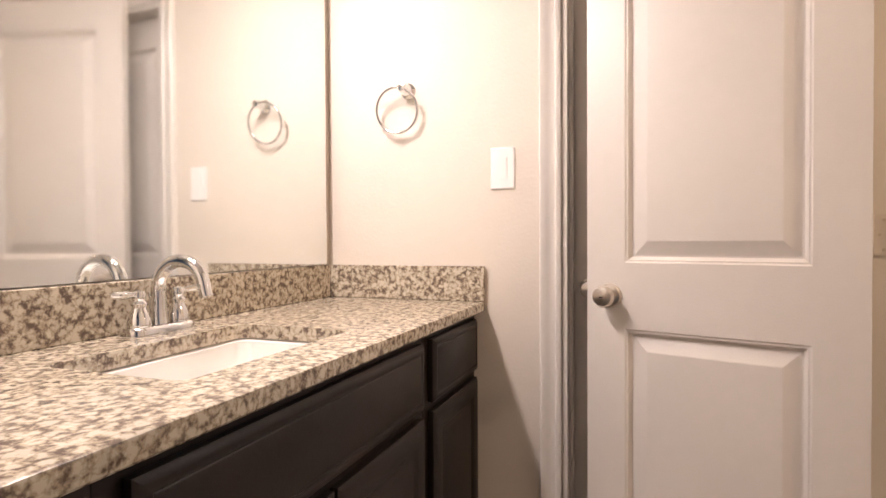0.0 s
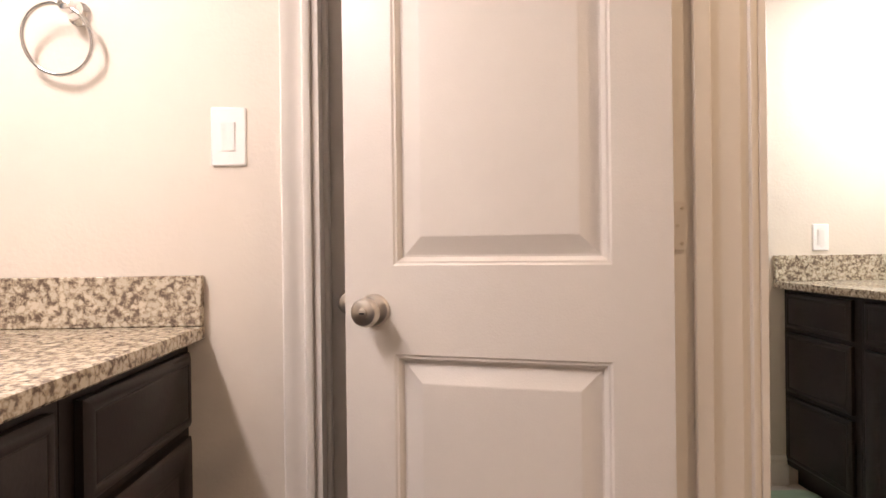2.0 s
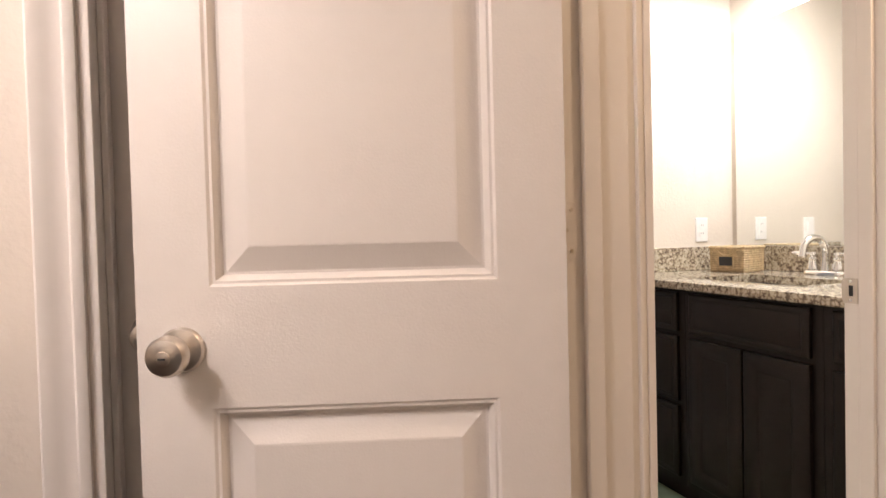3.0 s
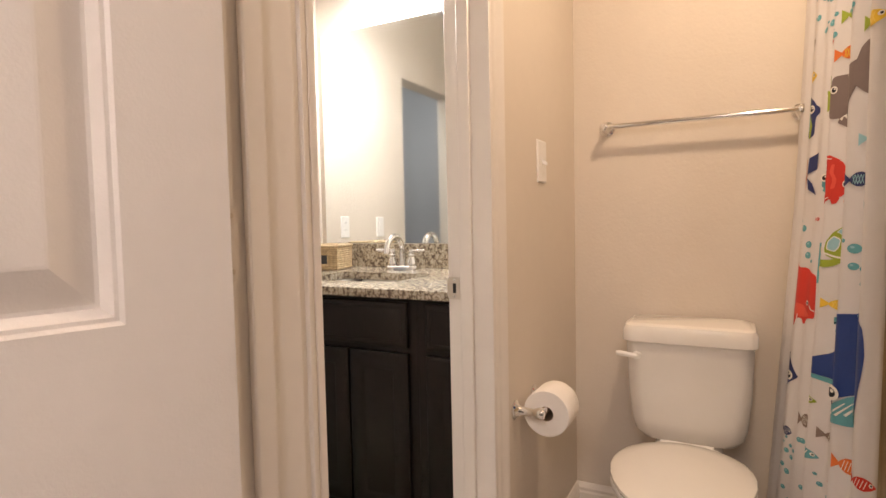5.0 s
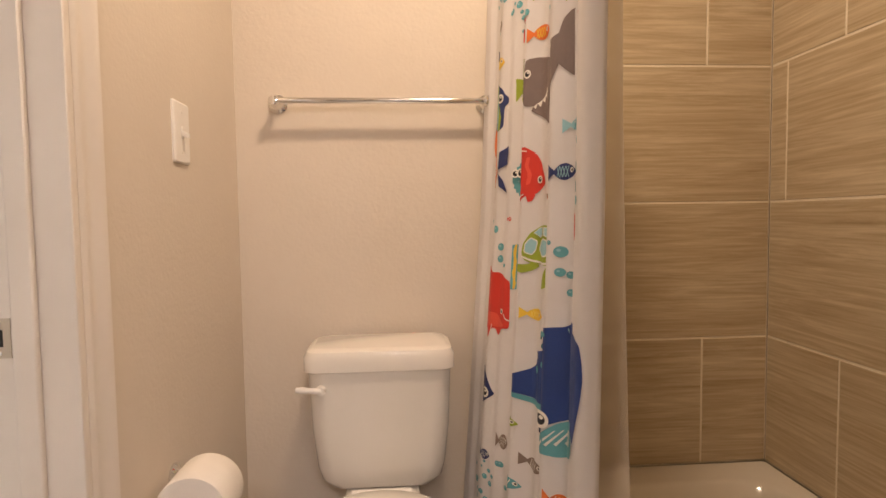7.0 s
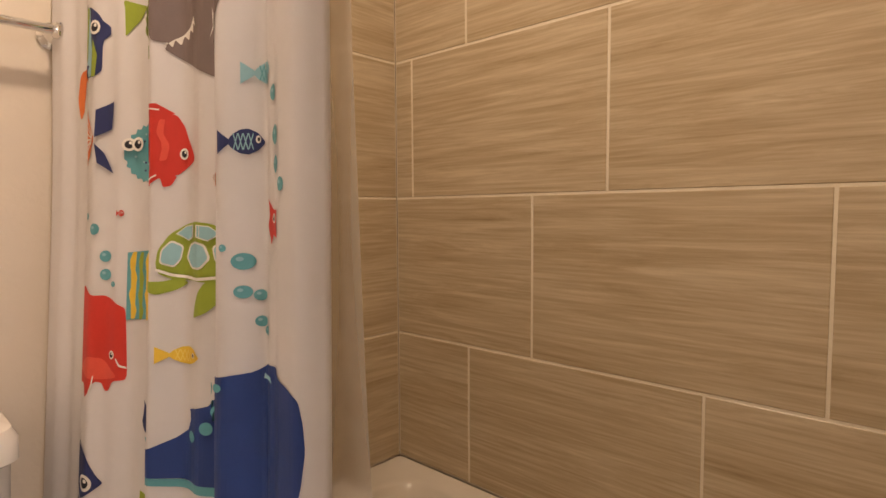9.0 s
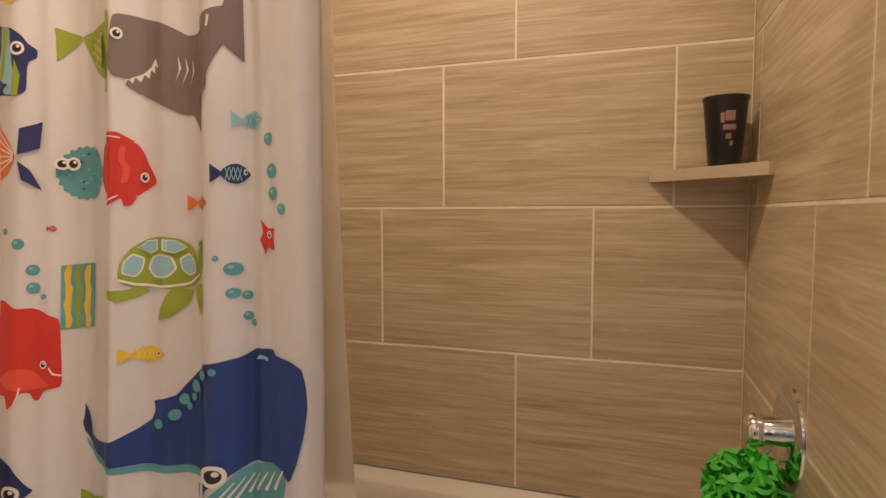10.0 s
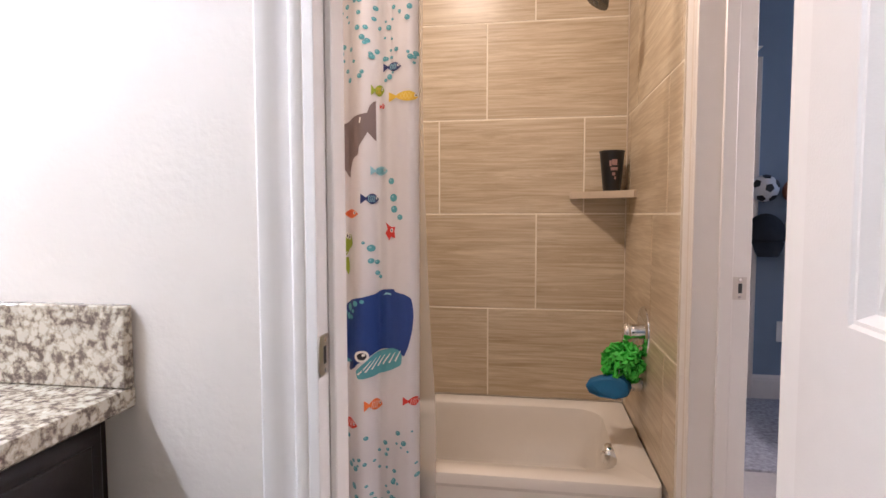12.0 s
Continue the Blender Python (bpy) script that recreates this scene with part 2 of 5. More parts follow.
def tube(bm, pts, r, seg=12, closed=False, radii=None):
    pts = [Vector(p) for p in pts]
    rings, n = [], len(pts)
    ref = None
    for k, p in enumerate(pts):
        d = (pts[(k + 1) % n] - pts[k - 1]) if closed else (pts[min(k + 1, n - 1)] - pts[max(k - 1, 0)])
        d.normalize()
        if ref is None:
            ref = d.orthogonal().normalized()
        ref = (ref - d * ref.dot(d)).normalized()
        side = d.cross(ref)
        rr = radii[k] if radii else r
        rings.append([bm.verts.new(p + rr * (ref * math.cos(a) + side * math.sin(a))) for a in (2 * math.pi * j / seg for j in range(seg))])
    pairs = list(zip(rings, rings[1:])) + ([(rings[-1], rings[0])] if closed else [])
    for a, b in pairs:
        for j in range(seg):
            bm.faces.new([a[j], a[(j + 1) % seg], b[(j + 1) % seg], b[j]])
    if not closed:
        bm.faces.new(rings[0][::-1])
        bm.faces.new(rings[-1])
    return bm


def loft(bm, rings, cap0=True, cap1=True):
    made = [[bm.verts.new(p) for p in ring] for ring in rings]
    n = len(made[0])
    for a, b in zip(made, made[1:]):
        for j in range(n):
            bm.faces.new([a[j], a[(j + 1) % n], b[(j + 1) % n], b[j]])
    if cap0:
        bm.faces.new(made[0][::-1])
    if cap1:
        bm.faces.new(made[-1])
    return made


def rounded(x0, y0, x1, y1, r, z, seg=5):
    out = []
    for cx, cy, a0 in ((x1 - r, y1 - r, 0), (x0 + r, y1 - r, 90), (x0 + r, y0 + r, 180), (x1 - r, y0 + r, 270)):
        for k in range(seg + 1):
            a = radians(a0 + 90 * k / seg)
            out.append(Vector((cx + r * math.cos(a), cy + r * math.sin(a), z)))
    return out


def part(name, bm, mat, parent=None, label="", smooth=True):
    """Links a bmesh as one mesh object, under a thing or a part."""
    bmesh.ops.recalc_face_normals(bm, faces=bm.faces)
    me = bpy.data.meshes.new(name)
    bm.to_mesh(me)
    bm.free()
    me.materials.append(mat)
    ob = new(name, me)
    if smooth:
        me.shade_smooth()
        me.set_sharp_from_angle(angle=radians(38))
    if parent is not None:
        ob.parent = parent
    if label:
        tagged(ob, label)
    return ob


def thing(name, label, category, group="", kind="", at=(0, 0, 0), turn=0):
    ob = tagged(new(name), label, category, group, kind)
    ob.matrix_basis = pose(*at, 0, 0, turn)
    ob.empty_display_size = 0.05
    return ob


def structure(name, bm, mat, label="", category="", smooth=False):
    return tagged(part(name, bm, mat, None, "", smooth), label, category, "", "structure")


def block(name, mat, boxes, label, category):
    bm = bmesh.new()
    for b in boxes:
        box(bm, *b)
    return structure(name, bm, mat, label, category)


# ---- the plan, in metres ----
CEIL = 2.62
XM, YE = -1.645, 1.790          # first washroom: mirror wall, far wall
XA0, XA1 = -0.145, -0.012          # wall between the first washroom and the bath
A0, A1 = 0.900, 1.552            # its doorway
XT, XF = 1.45, 1.448              # toilet wall, tiled foot end of the tub
YB0, YB1 = 1.548, 1.665          # wall between the bath and the second washroom
B0, B1 = 0.030, 0.684            # its doorway
XN, YN = 1.70, 2.930             # second washroom: mirror wall, far wall
TOP = 2.04                       # door openings

# ---- walls, floors, ceilings ----
block("floor", M_floor_grout, [(-1.9, -0.21, -0.10, 1.95, 3.2, -0.006)], "grey-brown tiled bathroom floor", "floor")
block("ceiling", M_ceiling, [(-1.95, -0.3, CEIL, 1.95, 3.2, CEIL + 0.1)], "white textured ceiling", "ceiling")
block("wall_mirror_side", M_wall, [(XM - 0.12, -0.27, 0, XM, YE + 0.12, CEIL)], "warm greige painted wall", "wall")
D0, D1 = -0.836, -0.200          # closed door in the far wall
block("wall_washroom_end", M_wall, [(XM, YE, 0, D0, YE + 0.12, CEIL), (D1, YE, 0, XA1, YE + 0.12, CEIL), (D0, YE, TOP, D1, YE + 0.12, CEIL)],
      "warm greige painted wall with a doorway", "wall")
block("wall_bath_door", M_wall, [(XA0, -0.27, 0, XA1, A0, CEIL), (XA0, A1, 0, XA1, YE, CEIL), (XA0, A0, TOP, XA1, A1, CEIL)],
      "greige painted wall with a doorway", "wall")
block("wall_tub_back", M_wall, [(XA1, -0.13, 0, XF + 0.12, -0.012, CEIL)], "wall behind the bathtub tiles", "wall")
block("wall_toilet", M_wall, [(XT + 0.01, 0.84, 0, XT + 0.37, YB1, CEIL), (XF + 0.012, -0.012, 0, XF + 0.12, 0.84, CEIL)], "beige painted wall behind the toilet", "wall")
block("wall_washroom_divider", M_wall, [(XA1, YB0, 0, B0, YB1, CEIL), (B1, YB0, 0, XT + 0.01, YB1, CEIL), (B0, YB0, TOP, B1, YB1, CEIL)],
      "painted dividing wall with a doorway", "wall")
block("wall_second_mirror", M_wall, [(XN, YB1, 0, XN + 0.12, YN, CEIL)], "pale painted wall behind the second mirror", "wall")
O0, O1 = 0.16, 0.870           # opening to the far bedroom
block("wall_second_end", M_wall, [(-0.12, YN, 0, O0, YN + 0.12, CEIL), (O1, YN, 0, XN + 0.12, YN + 0.12, CEIL), (O0, YN, 2.035, O1, YN + 0.12, CEIL)], "pale painted end wall with an opening to a bedroom", "wall")
block("wall_second_entry", M_wall, [(-0.12, YE + 0.12, 0, 0.0, YN, CEIL)], "pale painted wall behind the open door", "wall")
block("wall_far_bedroom", M_far_wall, [(-0.6, 4.5, 0, 1.9, 4.6, CEIL), (-0.6, YN + 0.12, 0, -0.5, 4.5, CEIL), (1.8, YN + 0.12, 0, 1.9, 4.5, CEIL)], "grey bedroom wall beyond the opening", "wall")
block("floor_far_bedroom", M_carpet, [(-0.6, YN + 0.06, -0.1, 1.9, 4.6, 0.003)], "grey carpet", "floor")
P0, P1 = -1.12, -0.20
block("wall_bedroom_door", M_wall, [(XM, -0.27, 0, P0, -0.15, CEIL), (P1, -0.27, 0, XA0, -0.15, CEIL), (P0, -0.27, 2.2, P1, -0.15, CEIL)],
      "painted wall with a wide opening to the bedroom", "wall")
BY = -1.25
block("wall_bedroom", M_blue, [(-3.0, BY - 0.1, 0, 0.6, BY, CEIL), (-3.0, BY, 0, -2.9, -0.27, CEIL), (0.5, BY, 0, 0.6, -0.27, CEIL), (-2.9, -0.35, 0, XM - 0.12, -0.27, CEIL), (XA1, -0.35, 0, 0.5, -0.27, CEIL)],
      "blue-grey painted bedroom wall", "wall")
block("floor_bedroom", M_carpet, [(-3.0, BY - 0.1, -0.1, 0.6, -0.21, 0.004)], "grey speckled pile carpet", "floor")
block("ceiling_bedroom", M_ceiling, [(-3.0, BY - 0.1, CEIL, 0.6, -0.3, CEIL + 0.1), (-0.6, 3.2, CEIL, 1.9, 4.6, CEIL + 0.1)], "white bedroom ceiling", "ceiling")


# ---- door casings ----
CASING = ((0, 0), (0, 0.012), (0.006, 0.016), (0.014, 0.016), (0.018, 0.012), (0.036, 0.013), (0.042, 0.018), (0.060, 0.020), (0.064, 0.016), (0.064, 0))


def casing_leg(bm, o, across, out, z0, z1):
    """An upright length of moulding: o is the opening's edge, across points away from it, out away from the wall."""
    o, across, out = Vector(o), Vector(across), Vector(out)
    loft(bm, [[o + across * a + out * b + Vector((0, 0, z)) for a, b in CASING] for z in (z0, z1)])


def casing_head(bm, o0, o1, out, z):
    o0, o1, out = Vector(o0), Vector(o1), Vector(out)
    d = (o1 - o0).normalized()
    loft(bm, [[p + s * d * (a + 0.0) + out * b + Vector((0, 0, z + a)) for a, b in CASING] for p, s in ((o0, -1), (o1, 1))])


def door_casing(name, p, q, outs, z, label):
    """Mouldings round an opening from p to q (on the wall's middle line), on the wall faces named by outs."""
    root = thing(name, label, "door casing", "", "structure")
    p, q = Vector(p), Vector(q)
    d = (q - p).normalized()
    for out, face in outs:
        out = Vector(out)
        off = out * face
        for n, (o, a) in enumerate(((p, -d), (q, d))):
            bm = bmesh.new()
            casing_leg(bm, o + off + a * 0.004, a, out, 0.0, z + 0.004)
            part("casing_leg", bm, M_trim, root)
        bm = bmesh.new()
        casing_head(bm, p + off - d * 0.004, q + off + d * 0.004, out, z + 0.004)
        part("casing_head", bm, M_trim, root)
    return root


def jamb_lining(name, x0, y0, x1, y1, along, stop_at, label):
    """Boards lining an opening, with door stops; along: 'x' or 'y', the way the wall runs."""
    root = thing(name, label, "door jamb", "", "structure")
    t = 0.016
    for side in (0, 1):
        bm = bmesh.new()
        if along == "y":
            y = y0 - 0.002 if side == 0 else y1 - t + 0.002
            box(bm, x0 - 0.002, y, 0, x1 + 0.002, y + t, TOP, 0.0015, 1)
            s0 = y + t if side == 0 else y - 0.011
            box(bm, stop_at, s0, 0, stop_at + 0.032, s0 + 0.011, TOP - t, 0.002, 1)
        else:
            x = x0 - 0.002 if side == 0 else x1 - t + 0.002
            box(bm, x, y0 - 0.002, 0, x + t, y1 + 0.002, TOP, 0.0015, 1)
            s0 = x + t if side == 0 else x - 0.011
            box(bm, s0, stop_at, 0, s0 + 0.011, stop_at + 0.032, TOP - t, 0.002, 1)
        part("jamb", bm, M_trim, root)
    bm = bmesh.new()
    if along == "y":
        box(bm, x0 - 0.002, y0 + t, TOP - t, x1 + 0.002, y1 - t, TOP + 0.001, 0.0015, 1)
    else:
        box(bm, x0 + t, y0 - 0.002, TOP - t, x1 - t, y1 + 0.002, TOP + 0.001, 0.0015, 1)
    part("head_jamb", bm, M_trim, root)
    return root


door_casing("casing_bath_door", ((XA0 + XA1) / 2, A0, 0), ((XA0 + XA1) / 2, A1, 0), [((1, 0, 0), 0.053), ((-1, 0, 0), 0.053)], TOP, "white moulded casing round the bath doorway")
jamb_lining("jamb_bath_door", XA0, A0, XA1, A1, "y", XA0 + 0.042, "white painted jamb of the bath doorway")
door_casing("casing_second_door", (B0, (YB0 + YB1) / 2, 0), (B1, (YB0 + YB1) / 2, 0), [((0, 1, 0), 0.047), ((0, -1, 0), 0.047)], TOP, "white moulded casing round the second doorway")
jamb_lining("jamb_second_door", B0, YB0, B1, YB1, "x", YB1 - 0.068, "white painted jamb of the second doorway")
door_casing("casing_end_door", (D0, YE + 0.06, 0), (D1, YE + 0.06, 0), [((0, -1, 0), 0.06)], TOP, "white moulded casing round the closed door")
jamb_lining("jamb_end_door", D0, YE, D1, YE + 0.12, "x", YE + 0.045, "white painted jamb of the closed door")


# ---- panel doors ----
def panel_rings(bm, x0, z0, x1, z1, y, s, steps):
    """A moulded panel: nested rectangles (inset, depth) down into a face at y that looks along s."""
    rings = []
    for inset, depth in steps:
        rings.append([bm.verts.new((x, y - s * depth, z)) for x, z in ((x0 + inset, z0 + inset), (x1 - inset, z0 + inset), (x1 - inset, z1 - inset), (x0 + inset, z1 - inset))])
    for a, b in zip(rings, rings[1:]):
        for j in range(4):
            bm.faces.new([a[j], a[(j + 1) % 4], b[(j + 1) % 4], b[j]])
    bm.faces.new(rings[-1])
    return rings[0]


DOOR_STEPS = ((0, 0), (0.004, 0.0032), (0.008, 0.0034), (0.016, 0.0165), (0.020, 0.0165), (0.056, 0.0030), (0.059, 0.0026))


def door_slab(w, h, t, panels, steps):
    """A slab from x 0 to w, its faces at y 0 and t, moulded on both."""
    bm = bmesh.new()
    zs = sorted({0, h, *[z for p in panels for z in (p[1], p[3])]})
    x0, x1 = panels[0][0], panels[0][2]
    for y, s in ((0, -1), (t, 1)):
        for xa, xb in ((0, x0), (x1, w)):
            for za, zb in zip(zs, zs[1:]):
                bm.faces.new([bm.verts.new(c) for c in ((xa, y, za), (xb, y, za), (xb, y, zb), (xa, y, zb))])
        for za, zb in zip(zs, zs[1:]):
            if not any(abs(p[1] - za) < 1e-6 for p in panels):
                bm.faces.new([bm.verts.new(c) for c in ((x0, y, za), (x1, y, za), (x1, y, zb), (x0, y, zb))])
        for p in panels:
            panel_rings(bm, p[0], p[1], p[2], p[3], y, s, steps)
    for a, b in (((0, 0), (0, h)), ((w, 0), (w, h)), ((0, 0), (w, 0)), ((0, h), (w, h))):
        bm.faces.new([bm.verts.new(c) for c in ((a[0], 0, a[1]), (b[0], 0, b[1]), (b[0], t, b[1]), (a[0], t, a[1]))])
    bmesh.ops.remove_doubles(bm, verts=bm.verts, dist=0.0002)
    return bm


def knob(parent, x, y, z, s):
    """A round door knob on a face at y, standing out along s."""
    m = Matrix.Translation((x, y, z)) @ Matrix.Rotation(radians(-90 * s), 4, "X")
    k = part("knob", lathe(bmesh.new(), [(0.0, 0.0), (0.033, 0.0), (0.033, 0.004), (0.030, 0.008), (0.014, 0.012), (0.0115, 0.026), (0.016, 0.031), (0.0255, 0.036), (0.0285, 0.044), (0.0280, 0.052), (0.024, 0.059), (0.015, 0.062), (0.0, 0.0625)], m), M_nickel, parent, "satin nickel door knob")
    part("keyhole_button", lathe(bmesh.new(), [(0.0, 0.0615), (0.010, 0.0615), (0.0095, 0.0645), (0.006, 0.0655), (0.0, 0.0655)], m, 16), M_nickel, k)
    bm = bmesh.new()
    box(bm, -0.005, -0.0014, 0.064, 0.005, 0.0014, 0.0662)
    bmesh.ops.transform(bm, matrix=m, verts=bm.verts)
    part("keyhole", bm, M_slot, k)
    return k


def panel_door(name, label, at, turn, w, knob_x, knob_z=0.925):
    root = thing(name, label, "door", "", "", at, turn)
    pz = ((0.104, 0.235, w - 0.104, 0.838), (0.104, 1.014, w - 0.104, 1.90))
    part("door_leaf", door_slab(w, 2.018, 0.035, pz, DOOR_STEPS), M_door, root, "", False)
    knob(root, knob_x, 0.0, knob_z, -1)
    knob(root, knob_x, 0.035, knob_z, 1)
    return root


def hinge(name, at, turn, label):
    """A painted leaf hinge let into a jamb: leaf in the xz plane from x 0, barrel at x 0."""
    root = thing(name, label, "door hinge", "hinges of the bath door", "", at, turn)
    bm = bmesh.new()
    loft(bm, [[Vector((p.x, y, p.y)) for p in rounded(0.0, -0.044, 0.030, 0.044, 0.011, 0)] for y in (-0.0018, 0.0006)])
    part("leaf", bm, M_door, root)
    bm = bmesh.new()
    cyl(bm, (-0.004, -0.004, -0.045), (-0.004, -0.004, 0.045), 0.0052, seg=12)
    part("barrel", bm, M_door, root)
    for z in (-0.032, 0.0, 0.032):
        bm = bmesh.new()
        cyl(bm, (0.020 if z else 0.012, -0.0019, z), (0.020 if z else 0.012, -0.0030, z), 0.0032, seg=10)
        part("screw", bm, M_nickel, root)
    return root


def strike(name, at, turn, label):
    """A latch strike let into a jamb face that looks along +y of the thing."""
    root = thing(name, label, "strike plate", "", "", at, turn)
    bm = bmesh.new()
    pts = [(-0.013, -0.028), (0.018, -0.028), (0.022, -0.018), (0.022, 0.018), (0.018, 0.028), (-0.013, 0.028)]
    loft(bm, [[Vector((x, y, z)) for x, z in pts] for y in (0.0003, 0.0022)])
    part("plate", bm, M_nickel, root)
    bm = bmesh.new()
    box(bm, -0.003, 0.0021, -0.012, 0.006, 0.0027, 0.012)
    part("latch_hole", bm, M_slot, root)
    for z in (-0.021, 0.021):
        bm = bmesh.new()
        cyl(bm, (0.002, 0.002, z), (0.002, 0.0032, z), 0.0036, seg=10)
        part("screw", bm, M_chrome, root)
    return root


panel_door("bath_door", "white two-panel door standing open against the washroom wall", (-0.145, 1.5335, 0.012), 163.3, 0.625, 0.562)
panel_door("second_door", "white two-panel door standing open into the second washroom", (B0 + 0.043, YB1 - 0.002, 0.012), 88, 0.60, 0.54)
panel_door("bedroom_door", "white two-panel door standing open into the far bedroom", (O1 - 0.004, YN + 0.135, 0.012), 90, 0.74, 0.67)
panel_door("closed_door", "white two-panel door, closed, behind the open bath door", (D1 - 0.017, YE + 0.115, 0.012), 180, 0.602, 0.545)
for z in (0.24, 1.095, 1.80):
    hinge("door_hinge", (XA0 + 0.001, A1 - 0.0155, z), 0, "painted leaf hinge on the bath door jamb")
strike("strike_plate", (-0.124, A0 + 0.0145, 0.955), 0, "satin nickel strike plate with a latch hole on the bath jamb")
strike("strike_plate", (B1 - 0.0145, YB1 - 0.017, 0.946), 90, "satin nickel strike plate with a latch hole on the second jamb")


# ---- base boards ----
def baseboard(name, p, q, out, label, h=0.13):
    p, q, out = Vector((*p, 0)), Vector((*q, 0)), Vector((*out, 0))
    bm = bmesh.new()
    prof = ((0, 0), (0.014, 0), (0.014, h - 0.035), (0.011, h - 0.028), (0.011, h - 0.018), (0.006, h - 0.006), (0.003, h), (0, h))
    loft(bm, [[o + out * a + Vector((0, 0, z)) for a, z in prof] for o in (p, q)])
    return structure(name, bm, M_trim, label, "baseboard")


baseboard("baseboard_end", (-1.09, YE), (D0 - 0.07, YE), (0, -1), "white baseboard beside the vanity")
baseboard("baseboard_divider", (B1 + 0.07, YB0), (XT + 0.01, YB0), (0, -1), "white baseboard under the paper holder")
baseboard("baseboard_toilet", (XT + 0.01, 0.845), (XT + 0.01, YB0), (-1, 0), "white baseboard behind the toilet")
baseboard("baseboard_second", (B1 + 0.07, YB1), (1.0, YB1), (0, 1), "white baseboard beside the second vanity")
baseboard("baseboard_second_end", (O1, YN), (1.0, YN), (0, -1), "white baseboard on the end wall")
baseboard("baseboard_bedroom", (-2.9, BY), (-0.97, BY), (0, 1), "white bedroom baseboard", 0.15)


# ---- vanities ----
FRONT_STEPS = ((0, 0.006), (0.010, 0.0), (0.050, 0.0), (0.058, 0.006), (0.064, 0.006), (0.080, 0.002))
FLAT_STEPS = ((0, 0.007), (0.010, 0.0), (0.020, 0.0), (0.023, 0.002), (0.026, 0.0))


def cabinet_front(name, y0, z0, y1, z1, parent, steps):
    """A drawer or door front whose face looks along -x at x 0, its body 18 mm deep."""
    bm = bmesh.new()
    first = panel_rings(bm, y0, z0, y1, z1, 0.0, 1, steps)
    back = [bm.verts.new((v.co.x, -0.020, v.co.z)) for v in first]
    for j in range(4):
        bm.faces.new([first[j], first[(j + 1) % 4], back[(j + 1) % 4], back[j]])
    bm.faces.new(back[::-1])
    for v in bm.verts:
        v.co = Vector((-v.co.y, v.co.x, v.co.z))
    return part(name, bm, M_cabinet, parent)


def vanity_unit(label, group, fronts, y0, y1, at, turn, depth=0.53, h=0.862):
    """A cabinet unit from y0 to y1; its fronts are (name, y0, z0, y1, z1, steps)."""
    root = thing("vanity_cabinet", label, "cabinet", group, "", at, turn)
    for name, b in (("face_frame", (0.022, y0, 0.09, 0.040, y1, h)), ("side_panel", (0.040, y0, 0.09, depth, y0 + 0.018, h)), ("side_panel", (0.040, y1 - 0.018, 0.09, depth, y1, h)),
                    ("back_panel", (depth - 0.01, y0 + 0.018, 0.09, depth, y1 - 0.018, h)), ("bottom_panel", (0.04, y0 + 0.018, 0.09, depth - 0.01, y1 - 0.018, 0.11))):
        part(name, box(bmesh.new(), *b), M_cabinet, root, "", False)
    bm = bmesh.new()
    box(bm, 0.075, y0, 0.0, 0.093, y1, 0.0895)
    part("toe_kick", bm, M_cabinet, root, "", False)
    for name, a, z0, b, z1, steps in fronts:
        cabinet_front(name, a, z0, b, z1, root, steps)
    return root


def countertop(name, y0, y1, depth, sink, at, turn, label):
    """A polished slab with a rectangular basin hole, its front edge at x 0 and the wall at x = depth."""
    root = thing(name, label, "countertop", "", "", at, turn)
    sx0, sx1, sy0, sy1 = sink
    z0, z1 = 0.864, 0.895
    bm = bmesh.new()
    outer = [[Vector((x, y, z)) for x, y in ((a, y0), (depth, y0), (depth, y1), (a, y1))] for a, z in ((0.004, z0), (0.0, z0 + 0.004), (0.0, z1 - 0.005), (0.0015, z1 - 0.0015), (0.005, z1))]
    ro = loft(bm, outer, False, False)
    hole = loft(bm, [rounded(sx0, sy0, sx1, sy1, 0.025, z, 4) for z in (z0, z1 - 0.002, z1)], False, False)
    for o, i in ((ro[-1], hole[-1]), (ro[0], hole[0])):
        edges = [bm.edges.get((r[k], r[(k + 1) % len(r)])) for r in (o, i) for k in range(len(r))]
        bmesh.ops.triangle_fill(bm, edges=edges, use_beauty=True)
    part("slab", bm, M_granite, root)
    return root


def splash(name, bounds, label, at, turn):
    bm = bmesh.new()
    box(bm, *bounds, 0.002, 1)
    ob = tagged(part(name, bm, M_granite), label, "backsplash", "granite splashes")
    ob.matrix_basis = pose(*at, 0, 0, turn)
    return ob


def basin(sink, at, turn, label):
    root = thing("sink_basin", label, "sink", "sinks", "", at, turn)
    x0, x1, y0, y1 = sink
    bm = bmesh.new()
    rings = [rounded(x0 - o, y0 - o, x1 + o, y1 + o, r, z, 5) for o, r, z in ((0.03, 0.04, 0.863), (0.006, 0.03, 0.863), (-0.004, 0.03, 0.858), (-0.012, 0.035, 0.80), (-0.035, 0.05, 0.755), (-0.09, 0.05, 0.742))]
    outside = [rounded(x0 - o, y0 - o, x1 + o, y1 + o, r, z, 5) for o, r, z in ((-0.08, 0.05, 0.730), (-0.025, 0.05, 0.742), (0.0, 0.04, 0.80), (0.01, 0.04, 0.85), (0.03, 0.04, 0.855))]
    loft(bm, rings[::-1] and (outside + rings), True, True)
    part("bowl", bm, M_porcelain, root)
    cx, cy = (x0 + x1) / 2, (y0 + y1) / 2
    part("drain", lathe(bmesh.new(), [(0, 0.7425), (0.022, 0.7425), (0.022, 0.7455), (0.014, 0.746), (0, 0.7445)], Matrix.Translation((cx, cy, 0))), M_chrome, root)
    return root


